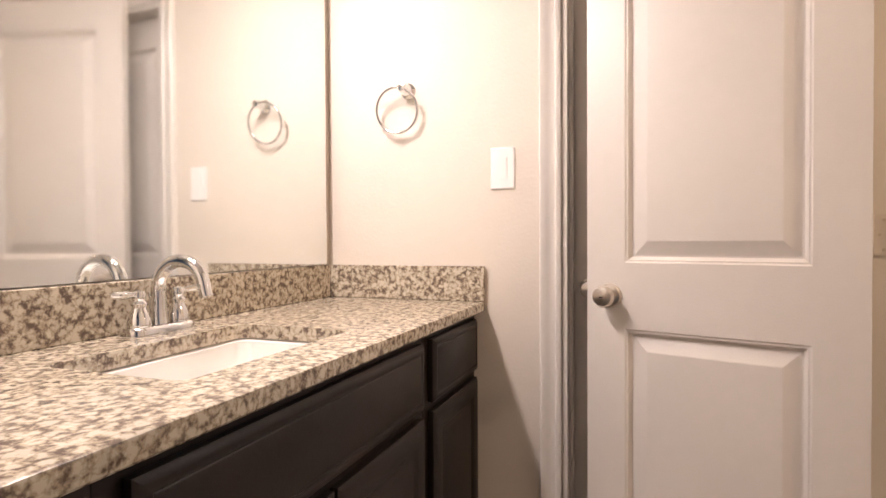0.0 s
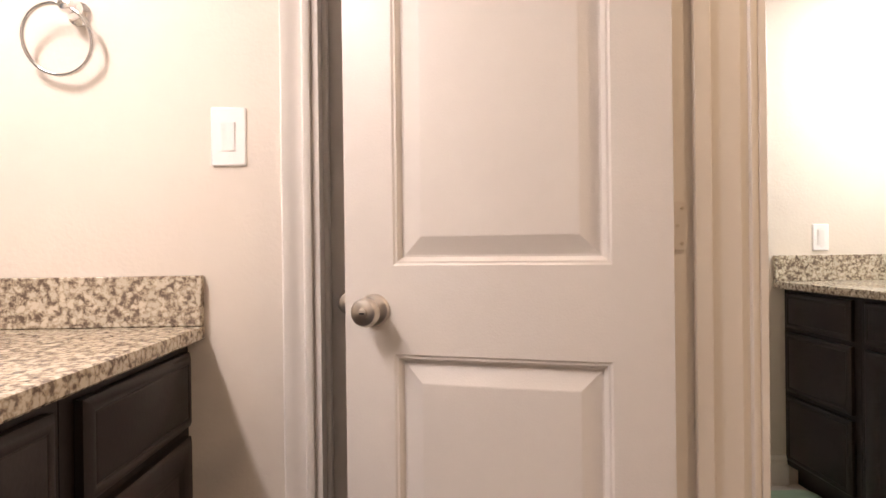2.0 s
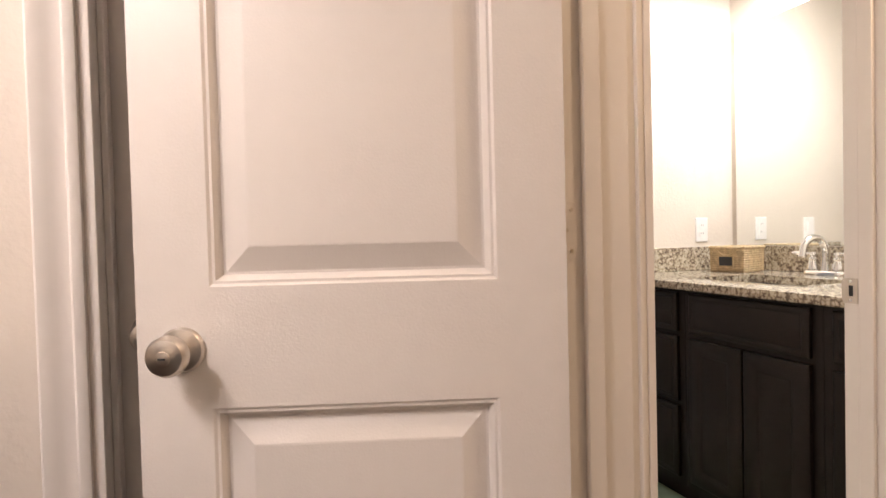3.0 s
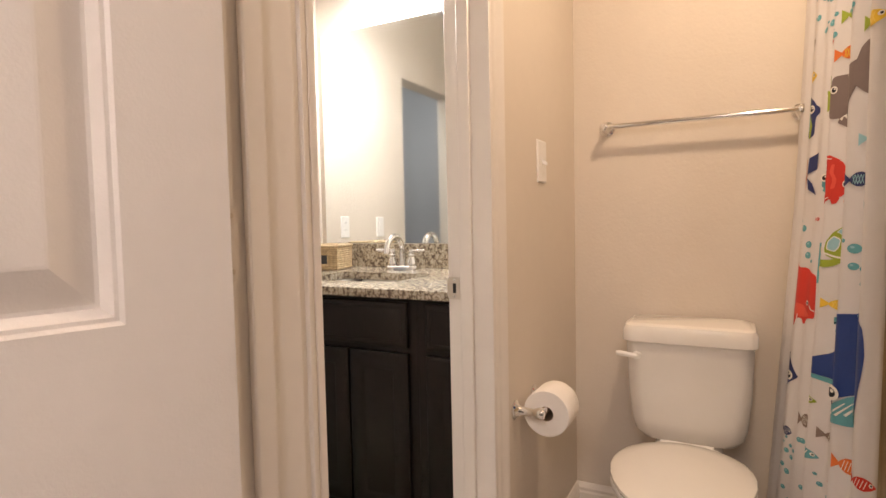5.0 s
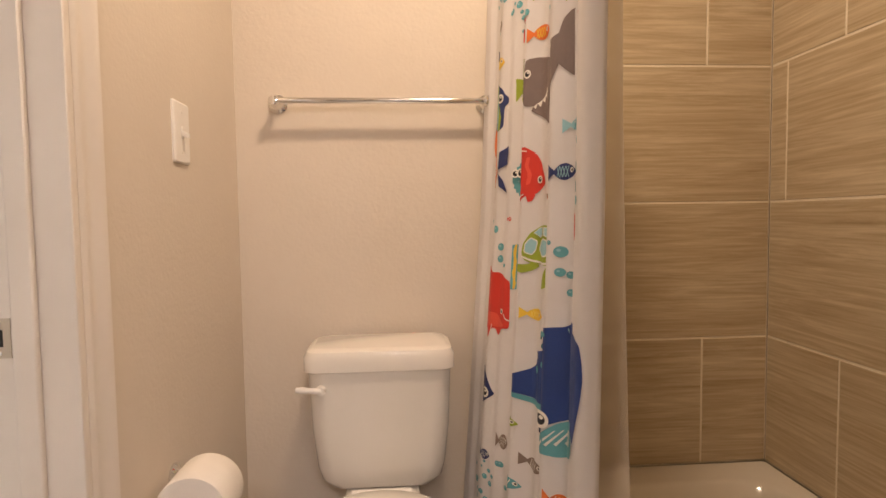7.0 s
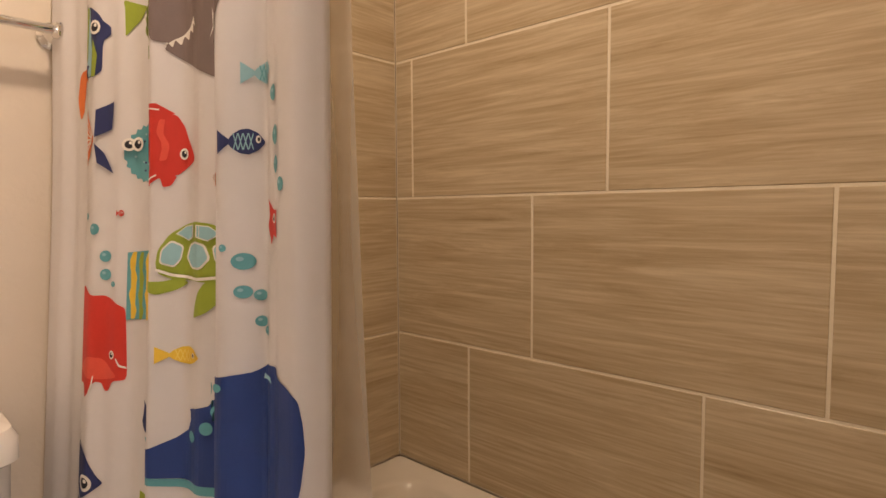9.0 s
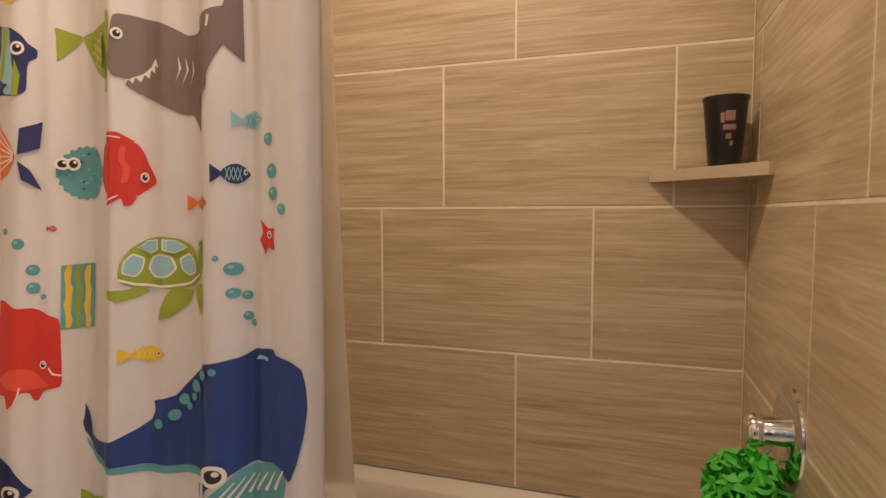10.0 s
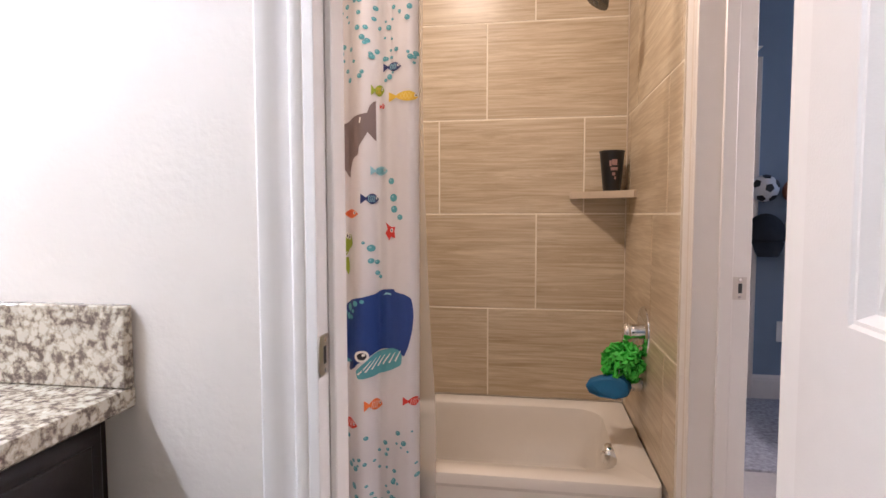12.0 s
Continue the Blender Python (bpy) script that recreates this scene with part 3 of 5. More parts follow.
def faucet(label, at, turn):
    """A centre-set faucet; the spout reaches along -x."""
    root = thing("faucet", label, "faucet", "vanity faucets", "", at, turn)
    bm = bmesh.new()
    loft(bm, [rounded(-0.029 + o, -0.083 + o, 0.029 - o, 0.083 - o, 0.027 - o, z, 6) for o, z in ((0, 0.0), (0, 0.011), (0.003, 0.017), (0.007, 0.019))])
    part("base_plate", bm, M_chrome, root)
    bm = bmesh.new()
    arc = [(0.0, 0, 0.018), (0.002, 0, 0.05), (0.002, 0, 0.085)] + [(0.002 - 0.062 + 0.062 * math.cos(radians(a)), 0, 0.095 + 0.058 * math.sin(radians(a))) for a in range(10, 171, 16)] + [(-0.124, 0, 0.088), (-0.128, 0, 0.078)]
    rad = [0.019, 0.0165, 0.0155] + [0.0152 - 0.0002 * k for k in range(len(arc) - 5)] + [0.0135, 0.0135]
    tube(bm, arc, 0.014, 14, False, rad)
    sp = part("spout", bm, M_chrome, root)
    part("lift_rod", lathe(bmesh.new(), [(0, 0), (0.0022, 0), (0.0022, 0.06), (0.005, 0.064), (0.0045, 0.072), (0, 0.074)], Matrix.Translation((0.026, 0, 0.012))), M_chrome, root)
    for s in (-1, 1):
        m = Matrix.Translation((0.0, s * 0.051, 0.016))
        h = part("handle_post", lathe(bmesh.new(), [(0, 0), (0.023, 0), (0.024, 0.006), (0.022, 0.018), (0.016, 0.034), (0.0125, 0.042), (0.0165, 0.050), (0.0125, 0.056), (0.015, 0.066), (0.012, 0.075), (0, 0.079)], m), M_chrome, root)
        bm = bmesh.new()
        tube(bm, [(0, s * 0.051, 0.085), (-0.004, s * 0.070, 0.086), (-0.010, s * 0.092, 0.087), (-0.016, s * 0.118, 0.089), (-0.018, s * 0.130, 0.090)], 0.006, 10, False, [0.005, 0.0062, 0.0088, 0.0075, 0.003])
        part("lever", bm, M_chrome, h)
    return root


# first washroom: the fronts look along +x, so the run is turned half round
DA = 0.555
FRONT = -1.078                   # edge of the first countertop
AT, TURN = (-1.092, YE, 0), 180
units = [
    ("dark espresso vanity drawer unit beside the end wall", 0.006, 0.44, [("drawer_front", 0.033, 0.684, 0.409, 0.842, FLAT_STEPS), ("cabinet_door", 0.033, 0.12, 0.409, 0.662, FRONT_STEPS)]),
    ("dark espresso vanity sink unit with a long false drawer front", 0.442, 1.300, [("false_drawer_front", 0.472, 0.684, 1.268, 0.842, FLAT_STEPS), ("cabinet_door", 0.472, 0.12, 0.865, 0.662, FRONT_STEPS), ("cabinet_door", 0.875, 0.12, 1.268, 0.662, FRONT_STEPS)]),
    ("dark espresso vanity drawer unit beside the bedroom opening", 1.302, 1.865, [("drawer_front", 1.33, 0.684, 1.835, 0.842, FLAT_STEPS), ("cabinet_door", 1.33, 0.12, 1.835, 0.662, FRONT_STEPS)]),
]
for label, a, b, fronts in units:
    vanity_unit(label, "first washroom vanity units", fronts, a, b, AT, TURN, 0.55)
SINK_A = (0.120, 0.405, 0.640, 1.100)
countertop("countertop", 0.001, 1.895, DA + 0.012, SINK_A, (FRONT, YE, 0), TURN, "polished cream and grey granite countertop in the first washroom")
basin(SINK_A, (FRONT, YE, 0), TURN, "white porcelain undermount sink in the first vanity")
splash("backsplash", (DA - 0.008, 0.024, 0.8955, DA + 0.012, 1.895, 1.006), "granite backsplash along the first mirror", (FRONT, YE, 0), TURN)
splash("side_splash", (0.0, 0.001, 0.8955, DA + 0.012, 0.022, 1.006), "granite side splash on the end wall", (FRONT, YE, 0), TURN)
faucet("chrome two-handle faucet behind the first sink", (-1.575, 1.000, 0.8952), 180)

# second washroom: the fronts look along -x
AT2 = (0.972, 0, 0)
units = [
    ("dark espresso vanity drawer unit beside the far end wall", 2.502, YN - 0.004, [("drawer_front", 2.530, 0.695, 2.895, 0.848, FLAT_STEPS), ("drawer_front", 2.530, 0.420, 2.895, 0.675, FLAT_STEPS), ("drawer_front", 2.530, 0.12, 2.895, 0.400, FLAT_STEPS)]),
    ("dark espresso vanity sink unit with two doors", 1.952, 2.500, [("false_drawer_front", 1.985, 0.695, 2.467, 0.848, FLAT_STEPS), ("cabinet_door", 2.230, 0.12, 2.467, 0.675, FRONT_STEPS), ("cabinet_door", 1.985, 0.12, 2.222, 0.675, FRONT_STEPS)]),
    ("dark espresso vanity unit beside the doorway", YB1 + 0.004, 1.950, [("drawer_front", 1.695, 0.695, 1.915, 0.848, FLAT_STEPS), ("cabinet_door", 1.695, 0.12, 1.915, 0.675, FRONT_STEPS)]),
]
for label, a, b, fronts in units:
    vanity_unit(label, "second washroom vanity units", fronts, a, b, AT2, 0, 0.72)
SINK_B = (0.17, 0.48, 2.13, 2.58)
countertop("countertop", YB1 + 0.002, YN - 0.001, 0.754, SINK_B, (0.945, 0, 0), 0, "polished cream and grey granite countertop in the second washroom")
basin(SINK_B, (0.945, 0, 0), 0, "white porcelain undermount sink in the second vanity")
splash("backsplash", (0.734, YB1 + 0.024, 0.8955, 0.754, YN - 0.023, 1.008), "granite backsplash along the second mirror", (0.945, 0, 0), 0)
splash("side_splash", (0.0, YN - 0.021, 0.8955, 0.754, YN - 0.001, 1.008), "granite side splash on the far end wall", (0.945, 0, 0), 0)
splash("side_splash", (0.0, YB1 + 0.002, 0.8955, 0.754, YB1 + 0.022, 1.012), "granite side splash beside the second doorway", (0.945, 0, 0), 0)
faucet("chrome two-handle faucet behind the second sink", (1.585, 2.375, 0.8952), 0)


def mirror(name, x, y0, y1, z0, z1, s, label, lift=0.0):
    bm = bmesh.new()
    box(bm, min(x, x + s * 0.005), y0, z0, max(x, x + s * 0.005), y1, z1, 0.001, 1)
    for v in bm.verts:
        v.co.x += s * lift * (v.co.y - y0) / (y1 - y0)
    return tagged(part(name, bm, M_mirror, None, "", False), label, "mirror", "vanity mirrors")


# far end stands 14 mm off the wall, so reflections fit the camera's view
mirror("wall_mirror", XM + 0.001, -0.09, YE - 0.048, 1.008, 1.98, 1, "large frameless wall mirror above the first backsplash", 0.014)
mirror("wall_mirror", XN - 0.001, YB1 + 0.04, YN - 0.03, 1.010, 2.06, -1, "large frameless wall mirror above the second backsplash")


def vanity_light(label, at, turn, glow):
    """A bar with three glass shades, standing out along +x."""
    root = thing("vanity_light", label, "wall lamp", "vanity lights", "", at, turn)
    bm = bmesh.new()
    box(bm, 0, -0.28, -0.03, 0.025, 0.28, 0.03, 0.006)
    part("bar", bm, M_nickel, root)
    for y in (-0.22, 0, 0.22):
        bm = bmesh.new()
        tube(bm, [(0.02, y, 0), (0.09, y, 0.005), (0.13, y, -0.01), (0.14, y, -0.03)], 0.008, 10)
        a = part("arm", bm, M_nickel, root)
        part("shade", lathe(bmesh.new(), [(0.024, -0.03), (0.030, -0.04), (0.040, -0.09), (0.055, -0.145), (0.052, -0.145), (0.037, -0.09), (0.026, -0.04)], Matrix.Translation((0.14, y, 0)), 24), glow, root, "lit frosted glass shade")
    return root


vanity_light("satin nickel three-light bar above the first mirror", (XM + 0.001, 0.91, 2.26), 0, M_glow_a)
vanity_light("satin nickel three-light bar with lit glass shades above the second mirror", (XN - 0.001, 2.33, 2.29), 180, M_glow_b)
cl = thing("ceiling_light", "round frosted glass ceiling light over the bath", "ceiling lamp", "", "", (0.73, 0.92, CEIL))
part("base", lathe(bmesh.new(), [(0, 0), (0.15, 0), (0.15, -0.03), (0.13, -0.035), (0, -0.035)], Matrix.Identity(4)), M_nickel, cl)
part("diffuser", lathe(bmesh.new(), [(0.14, -0.03), (0.138, -0.05), (0.10, -0.065), (0.04, -0.072), (0, -0.073)], Matrix.Identity(4)), M_glow_t, cl)


# ---- bathtub ----
RIM, TUB_Y = 0.350, 0.735
tub = thing("bathtub", "cream acrylic alcove bathtub with a flat apron", "bathtub")
bm = bmesh.new()
X0, X1, Y0 = 0.004, XF - 0.004, 0.004
out = [rounded(X0, Y0, X1, TUB_Y - o, 0.012, z, 4) for z, o in ((0.0, 0.012), (0.30, 0.012), (0.315, 0.0), (RIM - 0.012, 0.0), (RIM - 0.003, 0.003), (RIM, 0.010))]
inn = [rounded(X0 + a, Y0 + b, X1 - c, TUB_Y - d, r, z, 4) for a, b, c, d, r, z in (
    (0.085, 0.055, 0.09, 0.085, 0.10, RIM - 0.001), (0.098, 0.068, 0.105, 0.098, 0.10, RIM - 0.012), (0.108, 0.08, 0.13, 0.108, 0.11, 0.28), (0.125, 0.10, 0.22, 0.125, 0.12, 0.12), (0.16, 0.14, 0.28, 0.165, 0.12, 0.075), (0.22, 0.2, 0.34, 0.22, 0.1, 0.066))]
loft(bm, out + inn, True, True)
part("tub_shell", bm, M_acrylic, tub)
m = Matrix.Translation((0.108, 0.40, 0.295)) @ Matrix.Rotation(radians(84), 4, "Y")
ov = part("overflow_plate", lathe(bmesh.new(), [(0, 0), (0.036, 0), (0.036, 0.012), (0.030, 0.020), (0, 0.022)], m), M_chrome, tub, "chrome overflow plate")
bm = bmesh.new()
cyl(bm, m @ Vector((-0.012, 0, 0.009)), m @ Vector((0.0, 0, 0.028)), 0.006, 0.004, 12)
part("trip_lever", bm, M_chrome, ov)
part("drain", lathe(bmesh.new(), [(0, 0), (0.03, 0), (0.028, 0.004), (0, 0.003)], Matrix.Translation((0.30, 0.37, 0.0665))), M_chrome, tub)

# ---- tub fittings on the tiled end wall ----
valve = thing("shower_valve", "chrome round shower valve with a lever handle on the tile", "shower valve", "", "", (0.0, 0.405, 0.735))
RX = Matrix.Rotation(radians(90), 4, "Y")
part("escutcheon", lathe(bmesh.new(), [(0, 0), (0.088, 0), (0.087, 0.004), (0.075, 0.010), (0.04, 0.014), (0, 0.014)], RX, 36), M_chrome, valve)
part("sleeve", lathe(bmesh.new(), [(0, 0.013), (0.026, 0.013), (0.026, 0.040), (0.030, 0.046), (0.030, 0.062), (0.024, 0.070), (0, 0.072)], RX), M_chrome, valve)
bm = bmesh.new()
tube(bm, [(0.058, 0, 0), (0.064, 0.004, -0.03), (0.070, 0.008, -0.062), (0.074, 0.010, -0.085)], 0.008, 12, False, [0.012, 0.010, 0.0085, 0.006])
part("lever", bm, M_chrome, valve)
spout = thing("tub_spout", "chrome tub spout below the shower valve", "tub spout", "", "", (0.0, 0.375, 0.548))
bm = bmesh.new()
loft(bm, [[Vector((x, p.x, p.y)) for p in rounded(-w, -hh, w, hh + dz, min(w, hh) * 0.9, 0, 5)] for x, w, hh, dz in ((0.001, 0.030, 0.030, 0), (0.02, 0.030, 0.030, 0), (0.09, 0.026, 0.026, 0), (0.125, 0.025, 0.028, -0.003), (0.138, 0.020, 0.024, -0.008))])
part("body", bm, M_chrome, spout)
part("diverter_knob", lathe(bmesh.new(), [(0, 0), (0.004, 0), (0.004, 0.014), (0.007, 0.016), (0.007, 0.024), (0, 0.026)], Matrix.Translation((0.118, 0, 0.022))), M_chrome, spout)
head = thing("wall_shower", "chrome shower arm and head high on the tile", "shower head", "", "", (0.0, 0.40, 1.96))
part("flange", lathe(bmesh.new(), [(0, 0), (0.03, 0), (0.026, 0.008), (0.011, 0.012), (0, 0.012)], RX), M_chrome, head)
bm = bmesh.new()
tube(bm, [(0.005, 0, 0), (0.05, 0, 0.004), (0.09, 0, -0.012), (0.125, 0, -0.045), (0.14, 0, -0.065)], 0.0105, 12)
part("arm", bm, M_chrome, head)
part("rose", lathe(bmesh.new(), [(0, 0), (0.014, 0), (0.016, 0.02), (0.030, 0.045), (0.040, 0.065), (0.040, 0.072), (0, 0.074)], Matrix.Translation((0.135, 0, -0.055)) @ Matrix.Rotation(radians(148), 4, "Y")), M_head, head, "dark face of the shower head")

# ---- corner shelf and cup ----
shelf = thing("corner_shelf", "beige stone corner shelf set into the tiles", "shelf")
bm = bmesh.new()
tri = [(0.0005, 0.0005), (0.224, 0.0005), (0.228, 0.010), (0.010, 0.228), (0.0005, 0.224)]
loft(bm, [[Vector((x, y, z)) for x, y in tri] for z in (1.200, 1.227)])
part("slab", bm, M_shelf, shelf, "", False)
cup = thing("plastic_cup", "black printed plastic tumbler on the corner shelf", "cup", "", "", (0.070, 0.078, 1.2275))
part("cup_body", lathe(bmesh.new(), [(0, 0), (0.033, 0), (0.034, 0.003), (0.0475, 0.150), (0.0495, 0.152), (0.0495, 0.158), (0.0465, 0.158), (0.0455, 0.148), (0.0325, 0.006), (0, 0.006)], Matrix.Identity(4), 32), M_cup, cup)


def wrapped_patch(a0, a1, z0, z1, grow=0.0008):
    bm = bmesh.new()
    n = 8
    cols = [[bm.verts.new(((0.034 + 0.0925 * z + grow) * math.cos(radians(a)), (0.034 + 0.0925 * z + grow) * math.sin(radians(a)), z)) for z in (z0, z1)] for a in (a0 + (a1 - a0) * k / n for k in range(n + 1))]
    for c, d in zip(cols, cols[1:]):
        bm.faces.new([c[0], d[0], d[1], c[1]])
    return bm


for a0, a1, z0, z1 in ((82, 108, 0.100, 0.122), (70, 80, 0.096, 0.118), (76, 112, 0.080, 0.092), (84, 100, 0.060, 0.072), (96, 106, 0.045, 0.056)):
    part("print_bar", wrapped_patch(a0, a1, z0, z1), M_cup_print, cup)

# ---- sponge and loofah hanging from the valve ----
loof = thing("bath_pouf", "bright green mesh bath pouf hanging from the shower valve", "bath sponge", "", "", (0.072, 0.43, 0.630))
rng = random.Random(5)
bm = bmesh.new()
for k in range(90):
    d = Vector((rng.gauss(0, 1), rng.gauss(0, 1), rng.gauss(0, 1))).normalized()
    u = d.orthogonal().normalized()
    u = Matrix.Rotation(rng.uniform(0, 6.28), 3, d) @ u
    w = d.cross(u)
    n, pts = 9, []
    for j in range(n):
        s = j / (n - 1) - 0.5
        r = 0.064 * rng.uniform(0.86, 1.04) + 0.010 * math.sin(6 * s + k)
        p = d * r + u * s * 0.075 + w * 0.010 * math.sin(11 * s + k)
        pts.append((bm.verts.new(p), bm.verts.new(p * 0.62 + w * 0.012), bm.verts.new(p * 0.97 + w * 0.012 * (1 + 0.6 * math.sin(17 * s)))))
    for a, b in zip(pts, pts[1:]):
        bm.faces.new([a[0], b[0], b[1], a[1]])
        bm.faces.new([a[0], b[0], b[2], a[2]])
part("mesh_ruffle", bm, M_loofah, loof)
bm = bmesh.new()
tube(bm, [(-0.03, -0.02, 0.055), (-0.05, -0.022, 0.085), (-0.052, -0.03, 0.098), (-0.045, -0.036, 0.085), (-0.028, -0.024, 0.055)], 0.002, 8)
part("hanging_cord", bm, M_cord, loof, "white hanging cord")
sp = thing("bath_sponge", "blue rounded bath sponge hanging below the pouf", "bath sponge", "", "", (0.118, 0.45, 0.545), -20)
bm = bmesh.new()
prof = [(-0.072, 0.010), (-0.066, 0.034), (-0.045, 0.052), (-0.010, 0.050), (0.035, 0.040), (0.066, 0.026), (0.078, 0.004), (0.066, -0.018), (0.030, -0.028), (-0.030, -0.028), (-0.062, -0.014)]
loft(bm, [[Vector((x * s, t, z * s)) for x, z in prof] for t, s in ((-0.030, 0.80), (-0.024, 0.94), (-0.010, 1.0), (0.010, 1.0), (0.024, 0.94), (0.030, 0.80))])
part("foam", bm, M_blue_rubber, sp)
bm = bmesh.new()
tube(bm, [(-0.03, 0, 0.05), (-0.03, -0.02, 0.09), (-0.035, -0.04, 0.12)], 0.0018, 8)
part("hanging_cord", bm, M_cord, sp)

# ---- shower curtain ----
ROD_Y, ROD_Z = 0.83, 2.02
rod = thing("curtain_rod", "chrome shower curtain rod between the bath walls", "curtain rod")
bm = bmesh.new()
cyl(bm, (0.0, ROD_Y, ROD_Z), (XT + 0.01, ROD_Y, ROD_Z), 0.0125, seg=20)
part("rod", bm, M_chrome, rod)
for x, s in ((-0.012, 1), (XT + 0.01, -1)):
    part("flange", lathe(bmesh.new(), [(0, 0), (0.03, 0), (0.028, 0.012), (0.015, 0.02), (0, 0.02)], Matrix.Translation((x, ROD_Y, ROD_Z)) @ Matrix.Rotation(radians(90 * s), 4, "Y")), M_chrome, rod)

CX0, CX1 = 0.707, 1.440
LINE = ((0.707, 0.777), (0.718, 0.797), (0.738, 0.81), (0.76, 0.808), (0.795, 0.795), (0.825, 0.785), (0.846, 0.806), (0.868, 0.824), (0.892, 0.812), (0.922, 0.786), (0.955, 0.782), (0.985, 0.795), (1.015, 0.799), (1.035, 0.822), (1.05, 0.834), (1.07, 0.824), (1.115, 0.809), (1.15, 0.809), (1.19, 0.836), (1.235, 0.856), (1.28, 0.85), (1.32, 0.838), (1.36, 0.846), (1.4, 0.862), (1.445, 0.865))


def swing(x):
    """The line of the gathered cloth at eye height, fold by fold."""
    x = min(max(x, LINE[0][0]), LINE[-1][0] - 1e-6)
    k = max(n for n, p in enumerate(LINE[:-1]) if p[0] <= x)
    (xa, ya), (xb, yb) = LINE[k], LINE[k + 1]
    (xp, yp), (xn, yn) = LINE[max(k - 1, 0)], LINE[min(k + 2, len(LINE) - 1)]
    ma, mb = (yb - yp) / (xb - xp), (yn - ya) / (xn - xa)
    h, s = xb - xa, (x - xa) / (xb - xa)
    y = (2 * s ** 3 - 3 * s ** 2 + 1) * ya + (s ** 3 - 2 * s ** 2 + s) * h * ma + (3 * s ** 2 - 2 * s ** 3) * yb + (s ** 3 - s ** 2) * h * mb
    return y + 0.0012 * math.sin(150 * x) + 0.0020 * math.sin(71 * x + 1.0)


def cloth_y(x, z):
    lean = 1.15 - z
    return swing(x) + (0.020 + 0.050 * min(1, max(0, (x - 0.72) / 0.5))) * lean * (0.6 if lean < 0 else 1.0)


def cloth(x, z, lift=0.0):
    n = Vector((-(swing(x + 0.002) - swing(x - 0.002)) / 0.004, 1, 0)).normalized()
    return Vector((x, cloth_y(x, z), z)) + n * lift


curtain = thing("shower_curtain", "white shower curtain printed with colourful fish beside the toilet", "shower curtain")
bm = bmesh.new()
zs = [0.075 + (1.985 - 0.075) * k / 24 for k in range(25)]
cols = [[bm.verts.new(cloth(CX0 + (CX1 - CX0) * k / 220, z)) for z in zs] for k in range(221)]
for a, b in zip(cols, cols[1:]):
    for k in range(len(zs) - 1):
        bm.faces.new([a[k], b[k], b[k + 1], a[k + 1]])
cur = part("cloth", bm, M_fabric, curtain, "white printed polyester cloth")
sol = cur.modifiers.new("thickness", "SOLIDIFY")
sol.thickness, sol.offset = 0.0016, -1
liner = thing("shower_liner", "clear vinyl liner hanging behind the printed curtain", "shower curtain")
bm = bmesh.new()
cols = []
def liner_point(x, z):
    """The liner hangs close behind the cloth, its free edge spreading towards the foot."""
    flare = min(1, max(0, (1.25 - z) / 0.75))
    near = math.exp(-(x - 0.700) / 0.10)
    y = 0.752 - 0.006 * flare + 0.003 * math.sin(38 * x + 0.8 * z)
    return Vector((x - 0.034 * flare * near + 0.002 * math.sin(9 * z) * near, y, z))


for k in range(160):
    x = 0.700 + 0.735 * k / 159
    cols.append([bm.verts.new(liner_point(x, 0.11 + 1.87 * j / 16)) for j in range(17)])
for a, b in zip(cols, cols[1:]):
    for j in range(16):
        bm.faces.new([a[j], b[j], b[j + 1], a[j + 1]])
part("vinyl_sheet", bm, M_liner, liner)
hem = bmesh.new()
tube(hem, [liner_point(0.700 + 0.735 * k / 79, 0.11) for k in range(80)], 0.002, 6)
part("hem", hem, M_liner, liner)
for k in range(12):
    x = CX0 + 0.012 + (CX1 - CX0 - 0.024) * k / 11
    bm = bmesh.new()
    tube(bm, [(x, ROD_Y + 0.022 * math.cos(radians(a)), ROD_Z - 0.012 + 0.026 * math.sin(radians(a))) for a in range(0, 360, 20)], 0.0016, 8, True)
    tagged(part("curtain_ring", bm, M_chrome), "chrome ring holding the curtain on its rod", "curtain ring", "curtain rings")

# ---- prints on the curtain ----
INK = {n: material("print_" + n, c, 0.55, 0, 0.08, 12, 0.08, 700) for n, c in dict(
    coral=srgb(224, 84, 64),     red=srgb(205, 50, 38), orange=srgb(226, 118, 52), yellow=srgb(232, 196, 62), lemon=srgb(240, 214, 104), lime=srgb(206, 214, 126), green=srgb(150, 168, 52), teal=srgb(96, 164, 176),
    sky=srgb(150, 196, 208), navy=srgb(38, 50, 104), blue=srgb(32, 62, 132), grey=srgb(124, 110, 108), brown=srgb(132, 116, 108), white=srgb(238, 234, 228), ink=srgb(24, 26, 40)).items()}


def ellipse(cx, cy, rx, ry, n=22, a0=0, a1=360):
    return [(cx + rx * math.cos(radians(a0 + (a1 - a0) * k / n)), cy + ry * math.sin(radians(a0 + (a1 - a0) * k / n))) for k in range(n if a1 - a0 == 360 else n + 1)]


def line(p, q, w):
    d = Vector((q[0] - p[0], q[1] - p[1])).normalized() * w / 2
    return [(p[0] - d.y, p[1] + d.x), (p[0] + d.y, p[1] - d.x), (q[0] + d.y, q[1] - d.x), (q[0] - d.y, q[1] + d.x)]


def soften(outline):
    """Cuts the corners of a coarse outline twice, so that it reads as drawn by a brush."""
    for _ in range(2 if 6 <= len(outline) <= 60 else 0):
        outline = [(p[0] * a + q[0] * (1 - a), p[1] * a + q[1] * (1 - a)) for p, q in zip(outline, outline[1:] + outline[:1]) for a in (0.86, 0.14)]
    return outline


